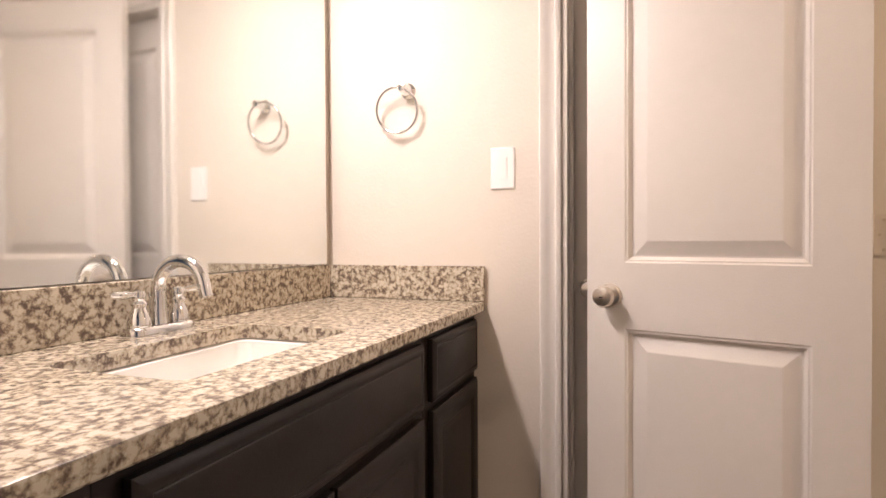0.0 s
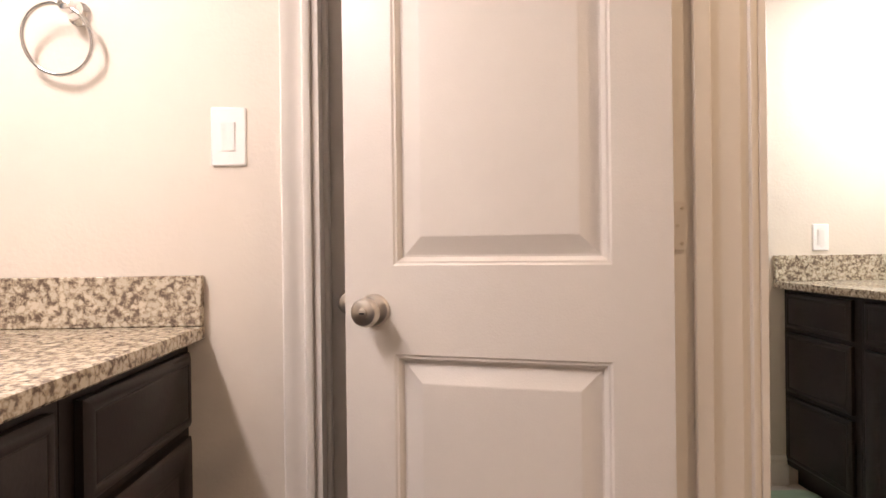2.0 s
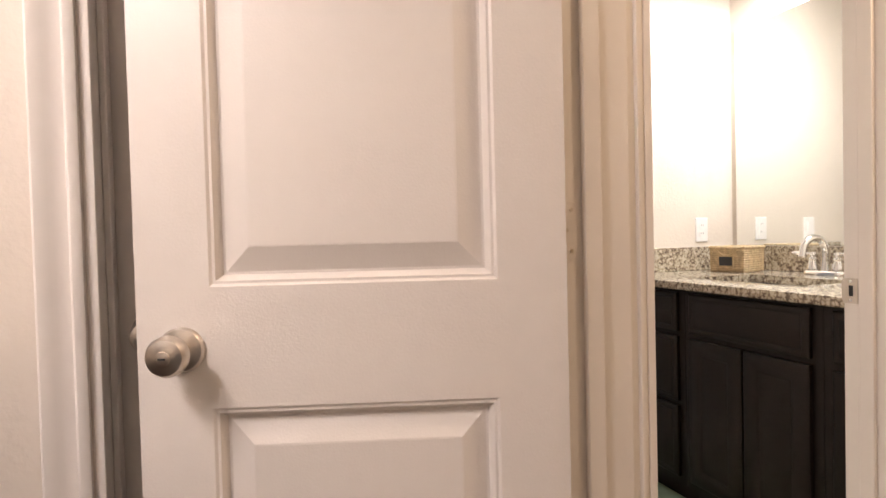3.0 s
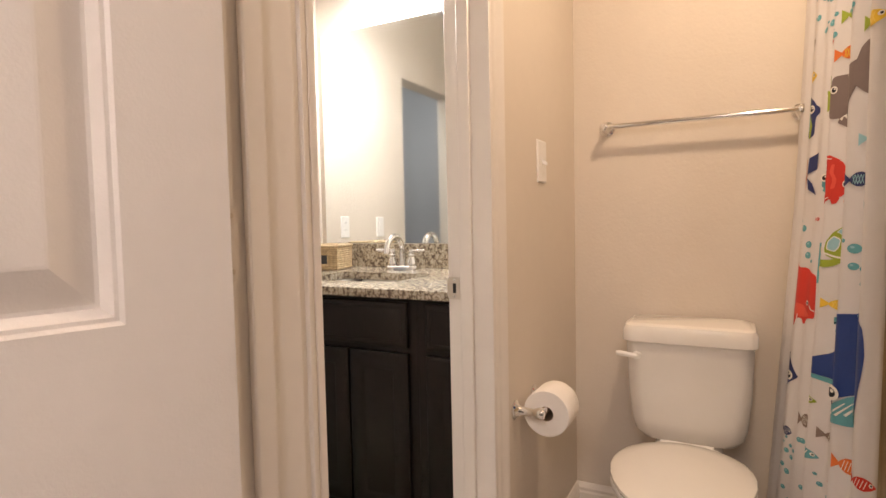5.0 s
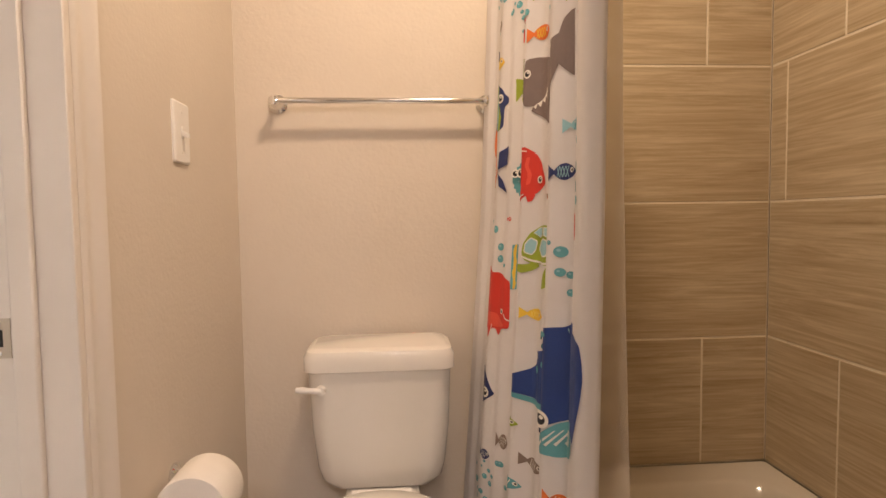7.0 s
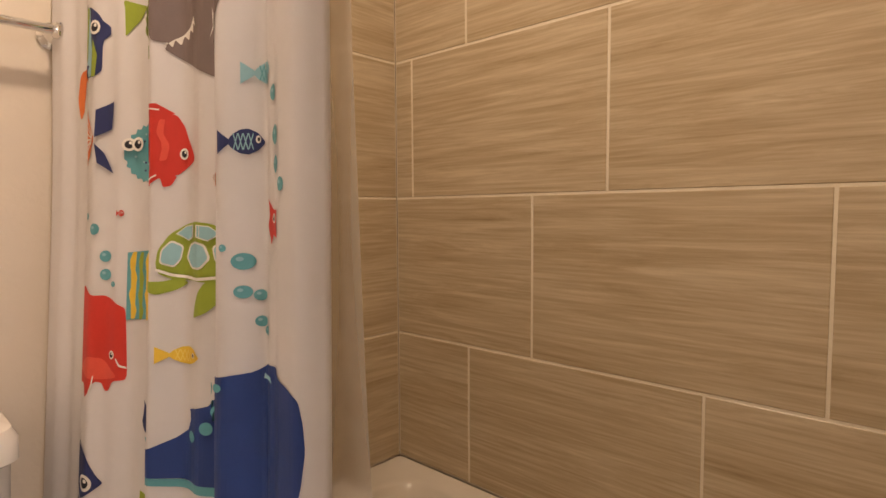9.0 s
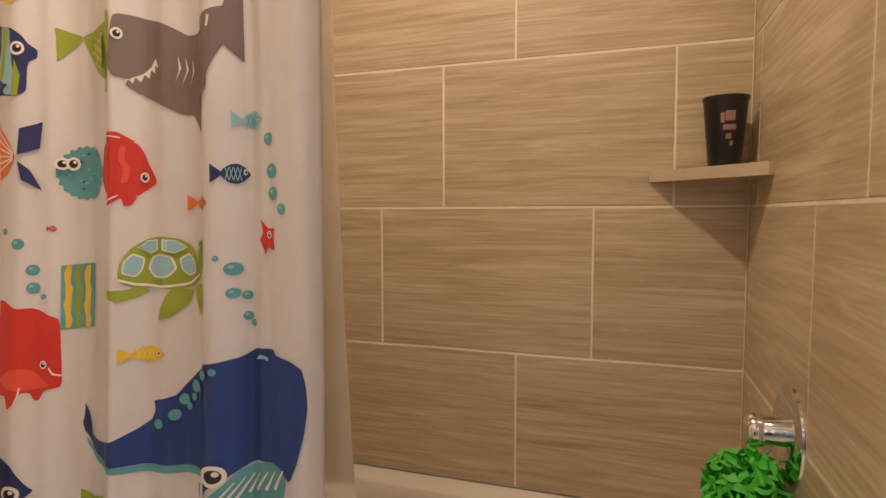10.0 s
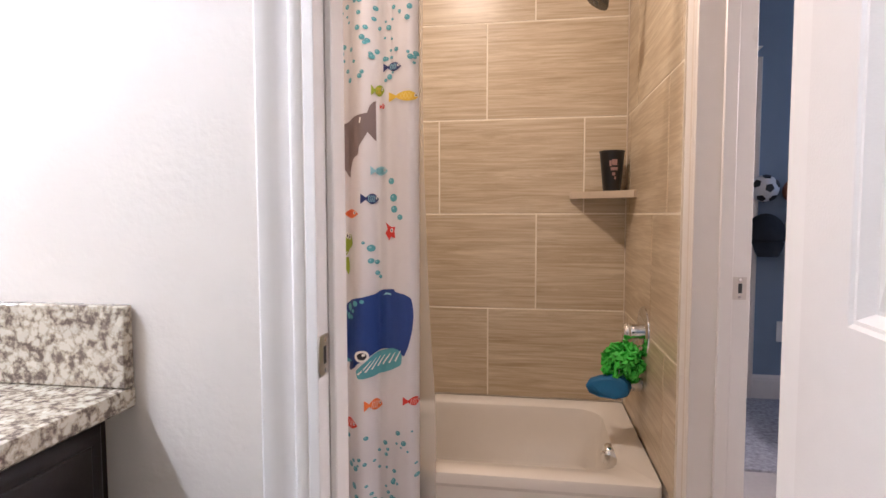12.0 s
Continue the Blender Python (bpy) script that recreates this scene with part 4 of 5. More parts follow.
ARC = [(CX0 - 0.03, 0.0)]          # length of cloth along the line of folds
for k in range(1, 820):
    x = CX0 - 0.03 + k * 0.001
    ARC.append((x, ARC[-1][1] + math.hypot(0.001, swing(x) - swing(x - 0.001))))


def along(x):
    f = (x - ARC[0][0]) / 0.001
    k = min(max(int(f), 0), len(ARC) - 2)
    return ARC[k][1] + (ARC[k + 1][1] - ARC[k][1]) * (f - k)


def across(s):
    lo, hi = 0, len(ARC) - 1
    while hi - lo > 1:
        mid = (lo + hi) // 2
        lo, hi = (mid, hi) if ARC[mid][1] <= s else (lo, mid)
    return ARC[lo][0] + 0.001 * (s - ARC[lo][1]) / (ARC[hi][1] - ARC[lo][1])


def printed(name, rect, layers, label=""):
    """A print on the cloth: each layer is an ink and an outline in the unit square of rect (x at its two sides, z below and above)."""
    xa, xb, z0, z1 = along(rect[0]), along(rect[1]), rect[2], rect[3]
    owner = None
    for k, (ink, outline) in enumerate(layers):
        bm = bmesh.new()
        try:
            bm.faces.new([bm.verts.new((xa + (xb - xa) * u, 0, z0 + (z1 - z0) * v)) for u, v in soften(outline)])
        except ValueError:
            continue
        bmesh.ops.triangulate(bm, faces=bm.faces)
        lo, hi = min(v.co.x for v in bm.verts), max(v.co.x for v in bm.verts)
        n = int((hi - lo) / 0.007)
        for j in range(1, n + 1):
            bmesh.ops.bisect_plane(bm, geom=list(bm.verts) + list(bm.edges) + list(bm.faces), plane_co=(lo + (hi - lo) * j / (n + 1), 0, 0), plane_no=(1, 0, 0))
        lo, hi = min(v.co.z for v in bm.verts), max(v.co.z for v in bm.verts)
        for j in range(1, int((hi - lo) / 0.06) + 1):
            bmesh.ops.bisect_plane(bm, geom=list(bm.verts) + list(bm.edges) + list(bm.faces), plane_co=(0, 0, lo + 0.06 * j), plane_no=(0, 0, 1))
        for v in bm.verts:
            v.co = cloth(across(v.co.x), v.co.z, 0.0009 + 0.00022 * k)
        for fc in bm.faces:
            fc.normal_update()
            if fc.normal.y < 0:
                fc.normal_flip()
        me = bpy.data.meshes.new(name)
        bm.to_mesh(me)
        bm.free()
        me.materials.append(INK[ink])
        ob = new(name if owner is None else "print_detail", me)
        ob.parent = curtain if owner is None else owner
        if owner is None:
            owner = tagged(ob, label)
    return owner


def eye(u, v, ru, rv):
    return [("white", ellipse(u, v, ru, rv)), ("ink", ellipse(u, v, ru * 0.62, rv * 0.62)), ("white", ellipse(u + ru * 0.2, v + rv * 0.25, ru * 0.25, rv * 0.25, 8))]


def small_fish(ink, rect, marks="stripes", pale="white"):
    body = [(0.22, 0.5), (0.32, 0.72), (0.48, 0.90), (0.66, 0.94), (0.84, 0.80), (1.0, 0.48), (0.84, 0.22), (0.66, 0.08), (0.48, 0.12), (0.32, 0.30)]
    lay = [(ink, body), (ink, [(0.0, 0.10), (0.26, 0.42), (0.26, 0.60), (0.0, 0.92), (0.07, 0.5)])]
    for k in range(4):
        u = 0.36 + 0.10 * k
        lay.append((pale, line((u, 0.24), (u + 0.09, 0.78), 0.022)))
        if marks == "scales":
            lay.append((pale, line((u + 0.09, 0.24), (u, 0.78), 0.022)))
    printed("fish_print", rect, lay + [("white", ellipse(0.85, 0.58, 0.055, 0.13)), ("ink", ellipse(0.86, 0.58, 0.028, 0.07, 12))])


def bubble(x, z, r):
    printed("bubble_print", (x + r, x - r, z - r, z + r), [("teal", ellipse(0.5, 0.5, 0.5, 0.5, 16)), ("sky", ellipse(0.36, 0.64, 0.16, 0.14, 10))])


lay = [("teal", [(0.008, 0.354), (0.057, 0.268), (0.154, 0.236), (0.317, 0.217), (0.458, 0.22), (0.566, 0.22), (0.561, 0.157), (0.453, 0.165), (0.306, 0.173), (0.154, 0.197), (0.062, 0.236), (0.019, 0.299)]),
       ("blue", [(0.008, 0.386), (0.057, 0.358), (0.117, 0.354), (0.187, 0.386), (0.268, 0.441), (0.328, 0.512), (0.344, 0.551), (0.317, 0.606), (0.35, 0.622), (0.388, 0.622), (0.436, 0.717), (0.491, 0.803), (0.545, 0.858), (0.599, 0.882), (0.669, 0.906), (0.729, 0.921), (0.778, 0.969), (0.864, 0.984), (0.875, 0.953), (0.935, 0.929), (0.973, 0.89), (0.984, 0.795), (0.989, 0.677), (0.978, 0.52), (0.957, 0.362), (0.93, 0.244), (0.897, 0.307), (0.805, 0.331), (0.696, 0.252), (0.61, 0.165), (0.583, 0.11), (0.545, 0.118), (0.566, 0.189), (0.458, 0.217), (0.317, 0.22), (0.154, 0.236), (0.057, 0.276)]),
       ("navy", [(0.008, 0.378), (-0.003, 0.441), (0.011, 0.504), (0.003, 0.567), (0.024, 0.504), (0.035, 0.417), (0.038, 0.354)]),
       ("teal", [(0.599, 0.087), (0.642, 0.165), (0.707, 0.252), (0.778, 0.299), (0.848, 0.335), (0.897, 0.323), (0.919, 0.268), (0.913, 0.157), (0.859, 0.102), (0.789, 0.055), (0.718, 0.016), (0.615, 0.0)]),
       ("white", [(0.61, 0.055), (0.696, 0.197), (0.702, 0.197), (0.621, 0.047)]),
       ("white", [(0.653, 0.079), (0.732, 0.217), (0.737, 0.217), (0.664, 0.071)]),
       ("white", [(0.696, 0.102), (0.767, 0.236), (0.772, 0.236), (0.707, 0.094)]),
       ("white", [(0.74, 0.126), (0.802, 0.256), (0.808, 0.256), (0.751, 0.118)]),
       ("white", [(0.783, 0.15), (0.837, 0.276), (0.843, 0.276), (0.794, 0.142)]),
       ("white", [(0.827, 0.173), (0.873, 0.295), (0.878, 0.295), (0.837, 0.165)]),
       ("white", [(0.87, 0.197), (0.908, 0.315), (0.913, 0.315), (0.881, 0.189)]),
       ("teal", ellipse(0.344, 0.472, 0.017, 0.031, 12)),
       ("teal", ellipse(0.396, 0.528, 0.020, 0.035, 12)),
       ("teal", ellipse(0.428, 0.618, 0.020, 0.035, 12)),
       ("teal", ellipse(0.45, 0.579, 0.013, 0.024, 12)),
       ("teal", ellipse(0.485, 0.709, 0.022, 0.039, 12)),
       ("teal", ellipse(0.531, 0.681, 0.022, 0.039, 12)),
       ("teal", ellipse(0.547, 0.78, 0.024, 0.043, 12)),
       ("teal", ellipse(0.477, 0.642, 0.013, 0.024, 12)),
       ("teal", ellipse(0.572, 0.677, 0.013, 0.024, 12)),
       ("teal", ellipse(0.602, 0.827, 0.017, 0.031, 12)),
       ("teal", ellipse(0.585, 0.744, 0.011, 0.020, 12)),
       ("teal", ellipse(0.64, 0.85, 0.011, 0.020, 12)),
       ("sky", [(0.799, 0.913), (0.816, 0.945), (0.848, 0.937), (0.854, 0.913), (0.827, 0.925)]),
       ("navy", [(0.545, 0.11), (0.556, 0.189), (0.593, 0.197), (0.588, 0.118), (0.566, 0.087)])] + eye(0.64, 0.256, 0.038, 0.063)
printed("whale_print", (1.136, 0.717, 0.659, 0.926), lay, "large blue whale print")
lay = [("grey", [(0.022, 0.839), (0.053, 0.857), (0.15, 0.853), (0.274, 0.82), (0.398, 0.756), (0.46, 0.719), (0.522, 0.714), (0.584, 0.71), (0.65, 0.705), (0.717, 0.691), (0.752, 0.728), (0.788, 0.76), (0.823, 0.756), (0.832, 0.714), (0.867, 0.724), (0.872, 0.816), (0.907, 0.922), (0.956, 0.977), (0.996, 0.995), (0.951, 0.876), (0.942, 0.747), (0.956, 0.608), (1.0, 0.461), (0.938, 0.516), (0.872, 0.59), (0.832, 0.516), (0.796, 0.442), (0.783, 0.369), (0.779, 0.286), (0.69, 0.23), (0.593, 0.203), (0.611, 0.101), (0.637, 0.0), (0.584, 0.018), (0.531, 0.101), (0.509, 0.147), (0.416, 0.161), (0.319, 0.212), (0.186, 0.29), (0.075, 0.369), (0.15, 0.396), (0.018, 0.415), (-0.004, 0.47), (0.0, 0.654)]),
       ("white", [(0.075, 0.373), (0.097, 0.41), (0.124, 0.373), (0.137, 0.424), (0.168, 0.387), (0.186, 0.447), (0.217, 0.415), (0.226, 0.479), (0.257, 0.452), (0.252, 0.516), (0.283, 0.488), (0.261, 0.562), (0.23, 0.498), (0.177, 0.447), (0.124, 0.419)]),
       ("white", [(0.398, 0.581), (0.416, 0.488), (0.385, 0.396), (0.403, 0.47)]),
       ("white", [(0.442, 0.571), (0.465, 0.479), (0.42, 0.369), (0.451, 0.47)]),
       ("white", [(0.5, 0.548), (0.518, 0.461), (0.473, 0.355), (0.504, 0.447)]),
       ("white", [(0.796, 0.765), (0.788, 0.691), (0.801, 0.691), (0.81, 0.76)])] + eye(0.044, 0.714, 0.031, 0.041)
printed("shark_print", (1.053, 0.832, 1.246, 1.468), lay, "grey shark print")
lay = [("green", [(0.323, 0.768), (0.475, 0.832), (0.727, 0.864), (0.899, 0.88), (0.838, 0.976), (0.98, 0.976), (1.0, 0.8), (0.99, 0.48), (0.96, 0.32), (0.929, 0.144), (0.778, 0.192), (0.576, 0.32), (0.455, 0.48)]),
       ("green", [(0.02, 0.88), (0.172, 0.832), (0.354, 0.768), (0.273, 0.656), (0.152, 0.56), (0.04, 0.44), (0.071, 0.656)]),
       ("green", [(0.879, 0.128), (0.828, 0.016), (0.939, 0.016), (0.939, 0.16)]),
       ("lime", ellipse(0.515, 0.696, 0.056, 0.056, 12)), ("green", ellipse(0.515 - 0.012, 0.696 + 0.006, 0.043, 0.043, 12)),
       ("lime", ellipse(0.515, 0.592, 0.056, 0.056, 12)), ("green", ellipse(0.515 - 0.012, 0.592 + 0.006, 0.043, 0.043, 12)),
       ("lime", ellipse(0.626, 0.648, 0.056, 0.056, 12)), ("green", ellipse(0.626 - 0.012, 0.648 + 0.006, 0.043, 0.043, 12)),
       ("lime", ellipse(0.626, 0.544, 0.056, 0.056, 12)), ("green", ellipse(0.626 - 0.012, 0.544 + 0.006, 0.043, 0.043, 12)),
       ("lime", ellipse(0.626, 0.44, 0.056, 0.056, 12)), ("green", ellipse(0.626 - 0.012, 0.44 + 0.006, 0.043, 0.043, 12)),
       ("lime", ellipse(0.737, 0.696, 0.056, 0.056, 12)), ("green", ellipse(0.737 - 0.012, 0.696 + 0.006, 0.043, 0.043, 12)),
       ("lime", ellipse(0.737, 0.592, 0.056, 0.056, 12)), ("green", ellipse(0.737 - 0.012, 0.592 + 0.006, 0.043, 0.043, 12)),
       ("lime", ellipse(0.737, 0.488, 0.056, 0.056, 12)), ("green", ellipse(0.737 - 0.012, 0.488 + 0.006, 0.043, 0.043, 12)),
       ("lime", ellipse(0.737, 0.384, 0.056, 0.056, 12)), ("green", ellipse(0.737 - 0.012, 0.384 + 0.006, 0.043, 0.043, 12)),
       ("lime", ellipse(0.848, 0.544, 0.056, 0.056, 12)), ("green", ellipse(0.848 - 0.012, 0.544 + 0.006, 0.043, 0.043, 12)),
       ("lime", ellipse(0.848, 0.44, 0.056, 0.056, 12)), ("green", ellipse(0.848 - 0.012, 0.44 + 0.006, 0.043, 0.043, 12)),
       ("lime", ellipse(0.848, 0.336, 0.056, 0.056, 12)), ("green", ellipse(0.848 - 0.012, 0.336 + 0.006, 0.043, 0.043, 12))]
printed("fish_print", (1.181, 1.052, 1.314, 1.445), lay, "green scaled fish print")
lay = [("navy", [(0.047, 0.924), (0.186, 0.939), (0.256, 0.864), (0.535, 0.833), (0.721, 0.742), (0.837, 0.621), (0.965, 0.576), (0.965, 0.477), (0.837, 0.455), (0.791, 0.333), (0.791, 0.076), (0.628, 0.008), (0.302, 0.03), (0.047, 0.015), (0.035, 0.333), (0.058, 0.712)]),
       ("green", [(0.058, 0.833), (0.198, 0.848), (0.198, 0.727), (0.07, 0.561)]),
       ("sky", [(0.314, 0.864), (0.523, 0.818), (0.488, 0.561), (0.581, 0.333), (0.581, 0.03), (0.349, 0.03), (0.302, 0.212), (0.163, 0.212), (0.163, 0.333), (0.302, 0.561)]),
       ("green", [(0.349, 0.864), (0.488, 0.818), (0.419, 0.561), (0.349, 0.212), (0.209, 0.227), (0.326, 0.515)]),
       ("green", [(0.605, 0.455), (0.698, 0.258), (0.651, 0.015), (0.535, 0.015), (0.605, 0.22)]),
       ("navy", [(0.047, 0.121), (0.186, 0.197), (0.465, 0.152), (0.302, 0.076), (0.07, 0.015)])] + eye(0.651, 0.583, 0.116, 0.083)
printed("fish_print", (1.285, 1.199, 1.314, 1.448), lay, "blue and green striped fish print")
lay = [("red", [(0.01, 0.567), (0.069, 0.817), (0.186, 0.867), (0.48, 0.883), (0.696, 0.85), (0.794, 0.717), (0.853, 0.567), (0.99, 0.333), (0.814, 0.233), (0.696, 0.15), (0.48, 0.183), (0.265, 0.167), (0.088, 0.217), (0.0, 0.35)]),
       ("red", [(0.176, 0.983), (0.441, 0.983), (0.676, 0.867), (0.48, 0.817), (0.186, 0.85)]),
       ("red", [(0.441, 0.267), (0.324, 0.2), (0.206, 0.133), (0.157, 0.033), (0.324, 0.033), (0.48, 0.133), (0.52, 0.017), (0.618, 0.033), (0.696, 0.15)]),
       ("coral", [(0.206, 0.8), (0.147, 0.65), (0.225, 0.483), (0.186, 0.275), (0.304, 0.317), (0.333, 0.5), (0.245, 0.65), (0.294, 0.8)]),
       ("coral", [(0.48, 0.8), (0.441, 0.65), (0.52, 0.5), (0.471, 0.317), (0.569, 0.333), (0.608, 0.5), (0.52, 0.65), (0.559, 0.8)]),
       ("white", [(0.225, 0.95), (0.48, 0.917), (0.48, 0.9), (0.225, 0.933)]),
       ("white", [(0.206, 0.058), (0.441, 0.167), (0.441, 0.15), (0.225, 0.042)])] + eye(0.794, 0.4, 0.064, 0.067)
printed("fish_print", (1.087, 0.996, 1.133, 1.254), lay, "red angel fish print")
lay = [("green", [(0.124, 0.545), (0.18, 0.606), (0.247, 0.561), (0.461, 0.485), (0.663, 0.485), (0.787, 0.561), (0.809, 0.697), (0.775, 0.833), (0.809, 0.939), (0.899, 0.955), (0.955, 0.864), (0.978, 0.742), (0.933, 0.667), (0.865, 0.636), (0.831, 0.545), (0.764, 0.439), (0.629, 0.379), (0.404, 0.394), (0.247, 0.394), (0.146, 0.455)]),
       ("green", [(0.292, 0.424), (0.18, 0.379), (0.011, 0.379), (0.034, 0.288), (0.135, 0.242), (0.258, 0.288), (0.36, 0.364)]),
       ("green", [(0.551, 0.394), (0.494, 0.288), (0.449, 0.136), (0.427, 0.015), (0.551, 0.076), (0.674, 0.212), (0.742, 0.379)]),
       ("green", [(0.742, 0.409), (0.775, 0.242), (0.831, 0.076), (0.876, 0.152), (0.876, 0.303), (0.843, 0.47)]),
       ("green", [(0.124, 0.53), (0.14, 0.70), (0.22, 0.86), (0.34, 0.96), (0.46, 0.985), (0.60, 0.96), (0.72, 0.87), (0.79, 0.72), (0.80, 0.56), (0.66, 0.47), (0.46, 0.44), (0.26, 0.46)]),
       ("white", [(0.124, 0.515), (0.247, 0.455), (0.461, 0.424), (0.685, 0.455), (0.82, 0.576), (0.82, 0.553), (0.685, 0.424), (0.461, 0.394), (0.247, 0.424), (0.129, 0.485)]),
       *[(c, [(mu + (u - mu) * g, mv + (v - mv) * g) for u, v in patch]) for mu, mv, patch in (
           (0.46, 0.645, [(0.34, 0.62), (0.38, 0.76), (0.46, 0.79), (0.55, 0.76), (0.59, 0.62), (0.52, 0.51), (0.40, 0.51)]),
           (0.23, 0.65, [(0.15, 0.56), (0.16, 0.70), (0.23, 0.80), (0.32, 0.74), (0.30, 0.60), (0.25, 0.52)]),
           (0.69, 0.65, [(0.62, 0.60), (0.60, 0.74), (0.69, 0.80), (0.76, 0.70), (0.775, 0.58), (0.69, 0.53)]),
           (0.34, 0.875, [(0.26, 0.86), (0.34, 0.94), (0.44, 0.955), (0.44, 0.83), (0.37, 0.79)]),
           (0.58, 0.875, [(0.48, 0.83), (0.48, 0.955), (0.58, 0.94), (0.67, 0.86), (0.57, 0.79)])) for c, g in (("white", 1.0), ("sky", 0.86))]] + eye(0.837, 0.909, 0.034, 0.068) + eye(0.916, 0.894, 0.039, 0.068)
printed("turtle_print", (1.066, 0.896, 0.949, 1.089), lay, "green turtle print")
lay = [("red", [(0.029, 0.714), (0.114, 0.769), (0.243, 0.824), (0.293, 0.879), (0.25, 0.978), (0.329, 0.989), (0.5, 0.912), (0.671, 0.918), (0.771, 0.89), (0.857, 0.846), (0.957, 0.813), (0.979, 0.495), (0.993, 0.203), (0.814, 0.187), (0.757, 0.099), (0.707, 0.093), (0.657, 0.165), (0.557, 0.17), (0.5, 0.077), (0.407, 0.016), (0.386, 0.121), (0.343, 0.143), (0.171, 0.132), (0.014, 0.132), (0.014, 0.44)]),
       ("coral", [(0.243, 0.275), (0.457, 0.385), (0.671, 0.374), (0.886, 0.22), (0.671, 0.192), (0.457, 0.192)]),
       ("white", [(0.857, 0.39), (0.9, 0.33), (0.986, 0.313), (0.986, 0.297), (0.893, 0.313), (0.85, 0.374)]),
       ("white", [(0.564, 0.22), (0.543, 0.121), (0.486, 0.066), (0.529, 0.143), (0.55, 0.22)])] + eye(0.8, 0.412, 0.036, 0.038)
printed("whale_print", (1.295, 1.167, 0.799, 0.984), lay, "red whale print")
lay = [("navy", [(0.0, 0.941), (0.283, 0.97), (0.566, 0.941), (0.717, 0.867), (0.792, 0.748), (0.906, 0.585), (0.991, 0.526), (0.792, 0.378), (0.604, 0.274), (0.396, 0.2), (0.283, 0.007), (0.113, 0.096), (0.226, 0.222), (0.283, 0.481), (0.245, 0.704), (0.321, 0.837), (0.0, 0.837)]),
       ("sky", [(0.283, 0.837), (0.321, 0.807), (0.208, 0.541), (0.264, 0.289), (0.17, 0.319), (0.113, 0.541), (0.17, 0.733)]),
       ("white", [(0.528, 0.6), (0.453, 0.496), (0.491, 0.348), (0.623, 0.244), (0.547, 0.363), (0.5, 0.481)])] + eye(0.717, 0.504, 0.123, 0.104)
printed("fish_print", (1.323, 1.200, 0.599, 0.731), lay, "dark blue fish print")
lay = [("orange", [(0.0, 0.98), (0.05, 0.5), (0.05, 0.12), (0.30, 0.24), (0.52, 0.50), (0.26, 0.80)])] + [("white", line((0.04, 0.9 - 0.13 * k), (0.46, 0.55 - 0.02 * k), 0.022)) for k in range(6)] + [("navy", [(0.54, 0.52), (0.58, 0.90), (0.98, 1.0), (0.92, 0.62)]), ("navy", [(0.54, 0.44), (0.60, 0.16), (0.96, 0.0), (0.74, 0.3)])]
printed("fish_print", (1.274, 1.192, 1.161, 1.274), lay, "orange and navy fish tail print")
spikes = [(0.5 + (0.5 if k % 2 else 0.44) * math.cos(2 * math.pi * k / 44), 0.5 + (0.5 if k % 2 else 0.45) * math.sin(2 * math.pi * k / 44)) for k in range(44)]
rng = random.Random(8)
lay = [("teal", spikes)] + [("navy" if k % 2 else "sky", ellipse(0.5 + 0.36 * math.sqrt(rng.random()) * math.cos(k * 2.4), 0.5 + 0.36 * math.sqrt(rng.random()) * math.sin(k * 2.4), 0.025, 0.02, 8)) for k in range(16)] + eye(0.12, 0.66, 0.12, 0.11) + eye(0.30, 0.66, 0.13, 0.12)
printed("puffer_fish_print", (1.179, 1.087, 1.145, 1.237), lay, "teal puffer fish print")
lay = [("teal", [(0.0, 0.0), (0.0, 0.95), (1.0, 1.0), (1.0, 0.05)])] + [(c, [(u + 0.06 * math.sin(5 * k / 6 * 2), k / 8 * 0.94 + 0.02) for k in range(9)] + [(u + 0.13 + 0.06 * math.sin(5 * k / 6 * 2), k / 8 * 0.94 + 0.02) for k in range(8, -1, -1)]) for u, c in ((0.12, "yellow"), (0.40, "green"), (0.68, "yellow"))]
printed("fish_print", (1.171, 1.116, 0.931, 1.043), lay, "wavy striped fish print")
lay = [("orange", [(0.2, 0.0), (0.0, 0.4), (0.2, 0.9), (0.7, 1.0), (1.0, 0.7), (0.95, 0.3), (0.7, 0.1), (0.6, 0.3), (0.75, 0.6), (0.5, 0.8), (0.3, 0.6), (0.4, 0.2)])]
printed("octopus_print", (1.355, 1.306, 1.260, 1.351), lay, "orange octopus arm print")
printed("crab_print", (0.806, 0.773, 1.060, 1.117), [("red", [(0.0, 1.0), (0.30, 0.66), (0.0, 0.40), (0.30, 0.36), (0.34, 0.0), (0.60, 0.30), (1.0, 0.14), (0.86, 0.46), (1.0, 0.74), (0.56, 0.72)])] + eye(0.62, 0.56, 0.14, 0.10), "small red crab print")
small_fish("yellow", (1.044, 0.980, 0.882, 0.912), "scales", "lemon")
small_fish("green", (1.139, 1.036, 0.638, 0.668))
small_fish("yellow", (1.279, 1.217, 1.462, 1.497), "scales", "lemon")
small_fish("orange", (1.046, 0.995, 1.466, 1.503), "scales", "yellow")
small_fish("red", (1.162, 1.047, 1.502, 1.540), "scales", "orange")
small_fish("yellow", (0.793, 0.710, 1.457, 1.491), "scales", "lemon")
small_fish("green", (0.845, 0.806, 1.476, 1.515), "scales", "yellow")
small_fish("sky", (0.847, 0.796, 1.248, 1.280), "scales", "teal")
small_fish("navy", (0.872, 0.827, 1.165, 1.201), "scales", "sky")
small_fish("orange", (0.953, 0.877, 1.124, 1.156), "scales", "red")
small_fish("brown", (1.035, 0.963, 0.562, 0.596))
small_fish("red", (0.961, 0.880, 0.504, 0.541))
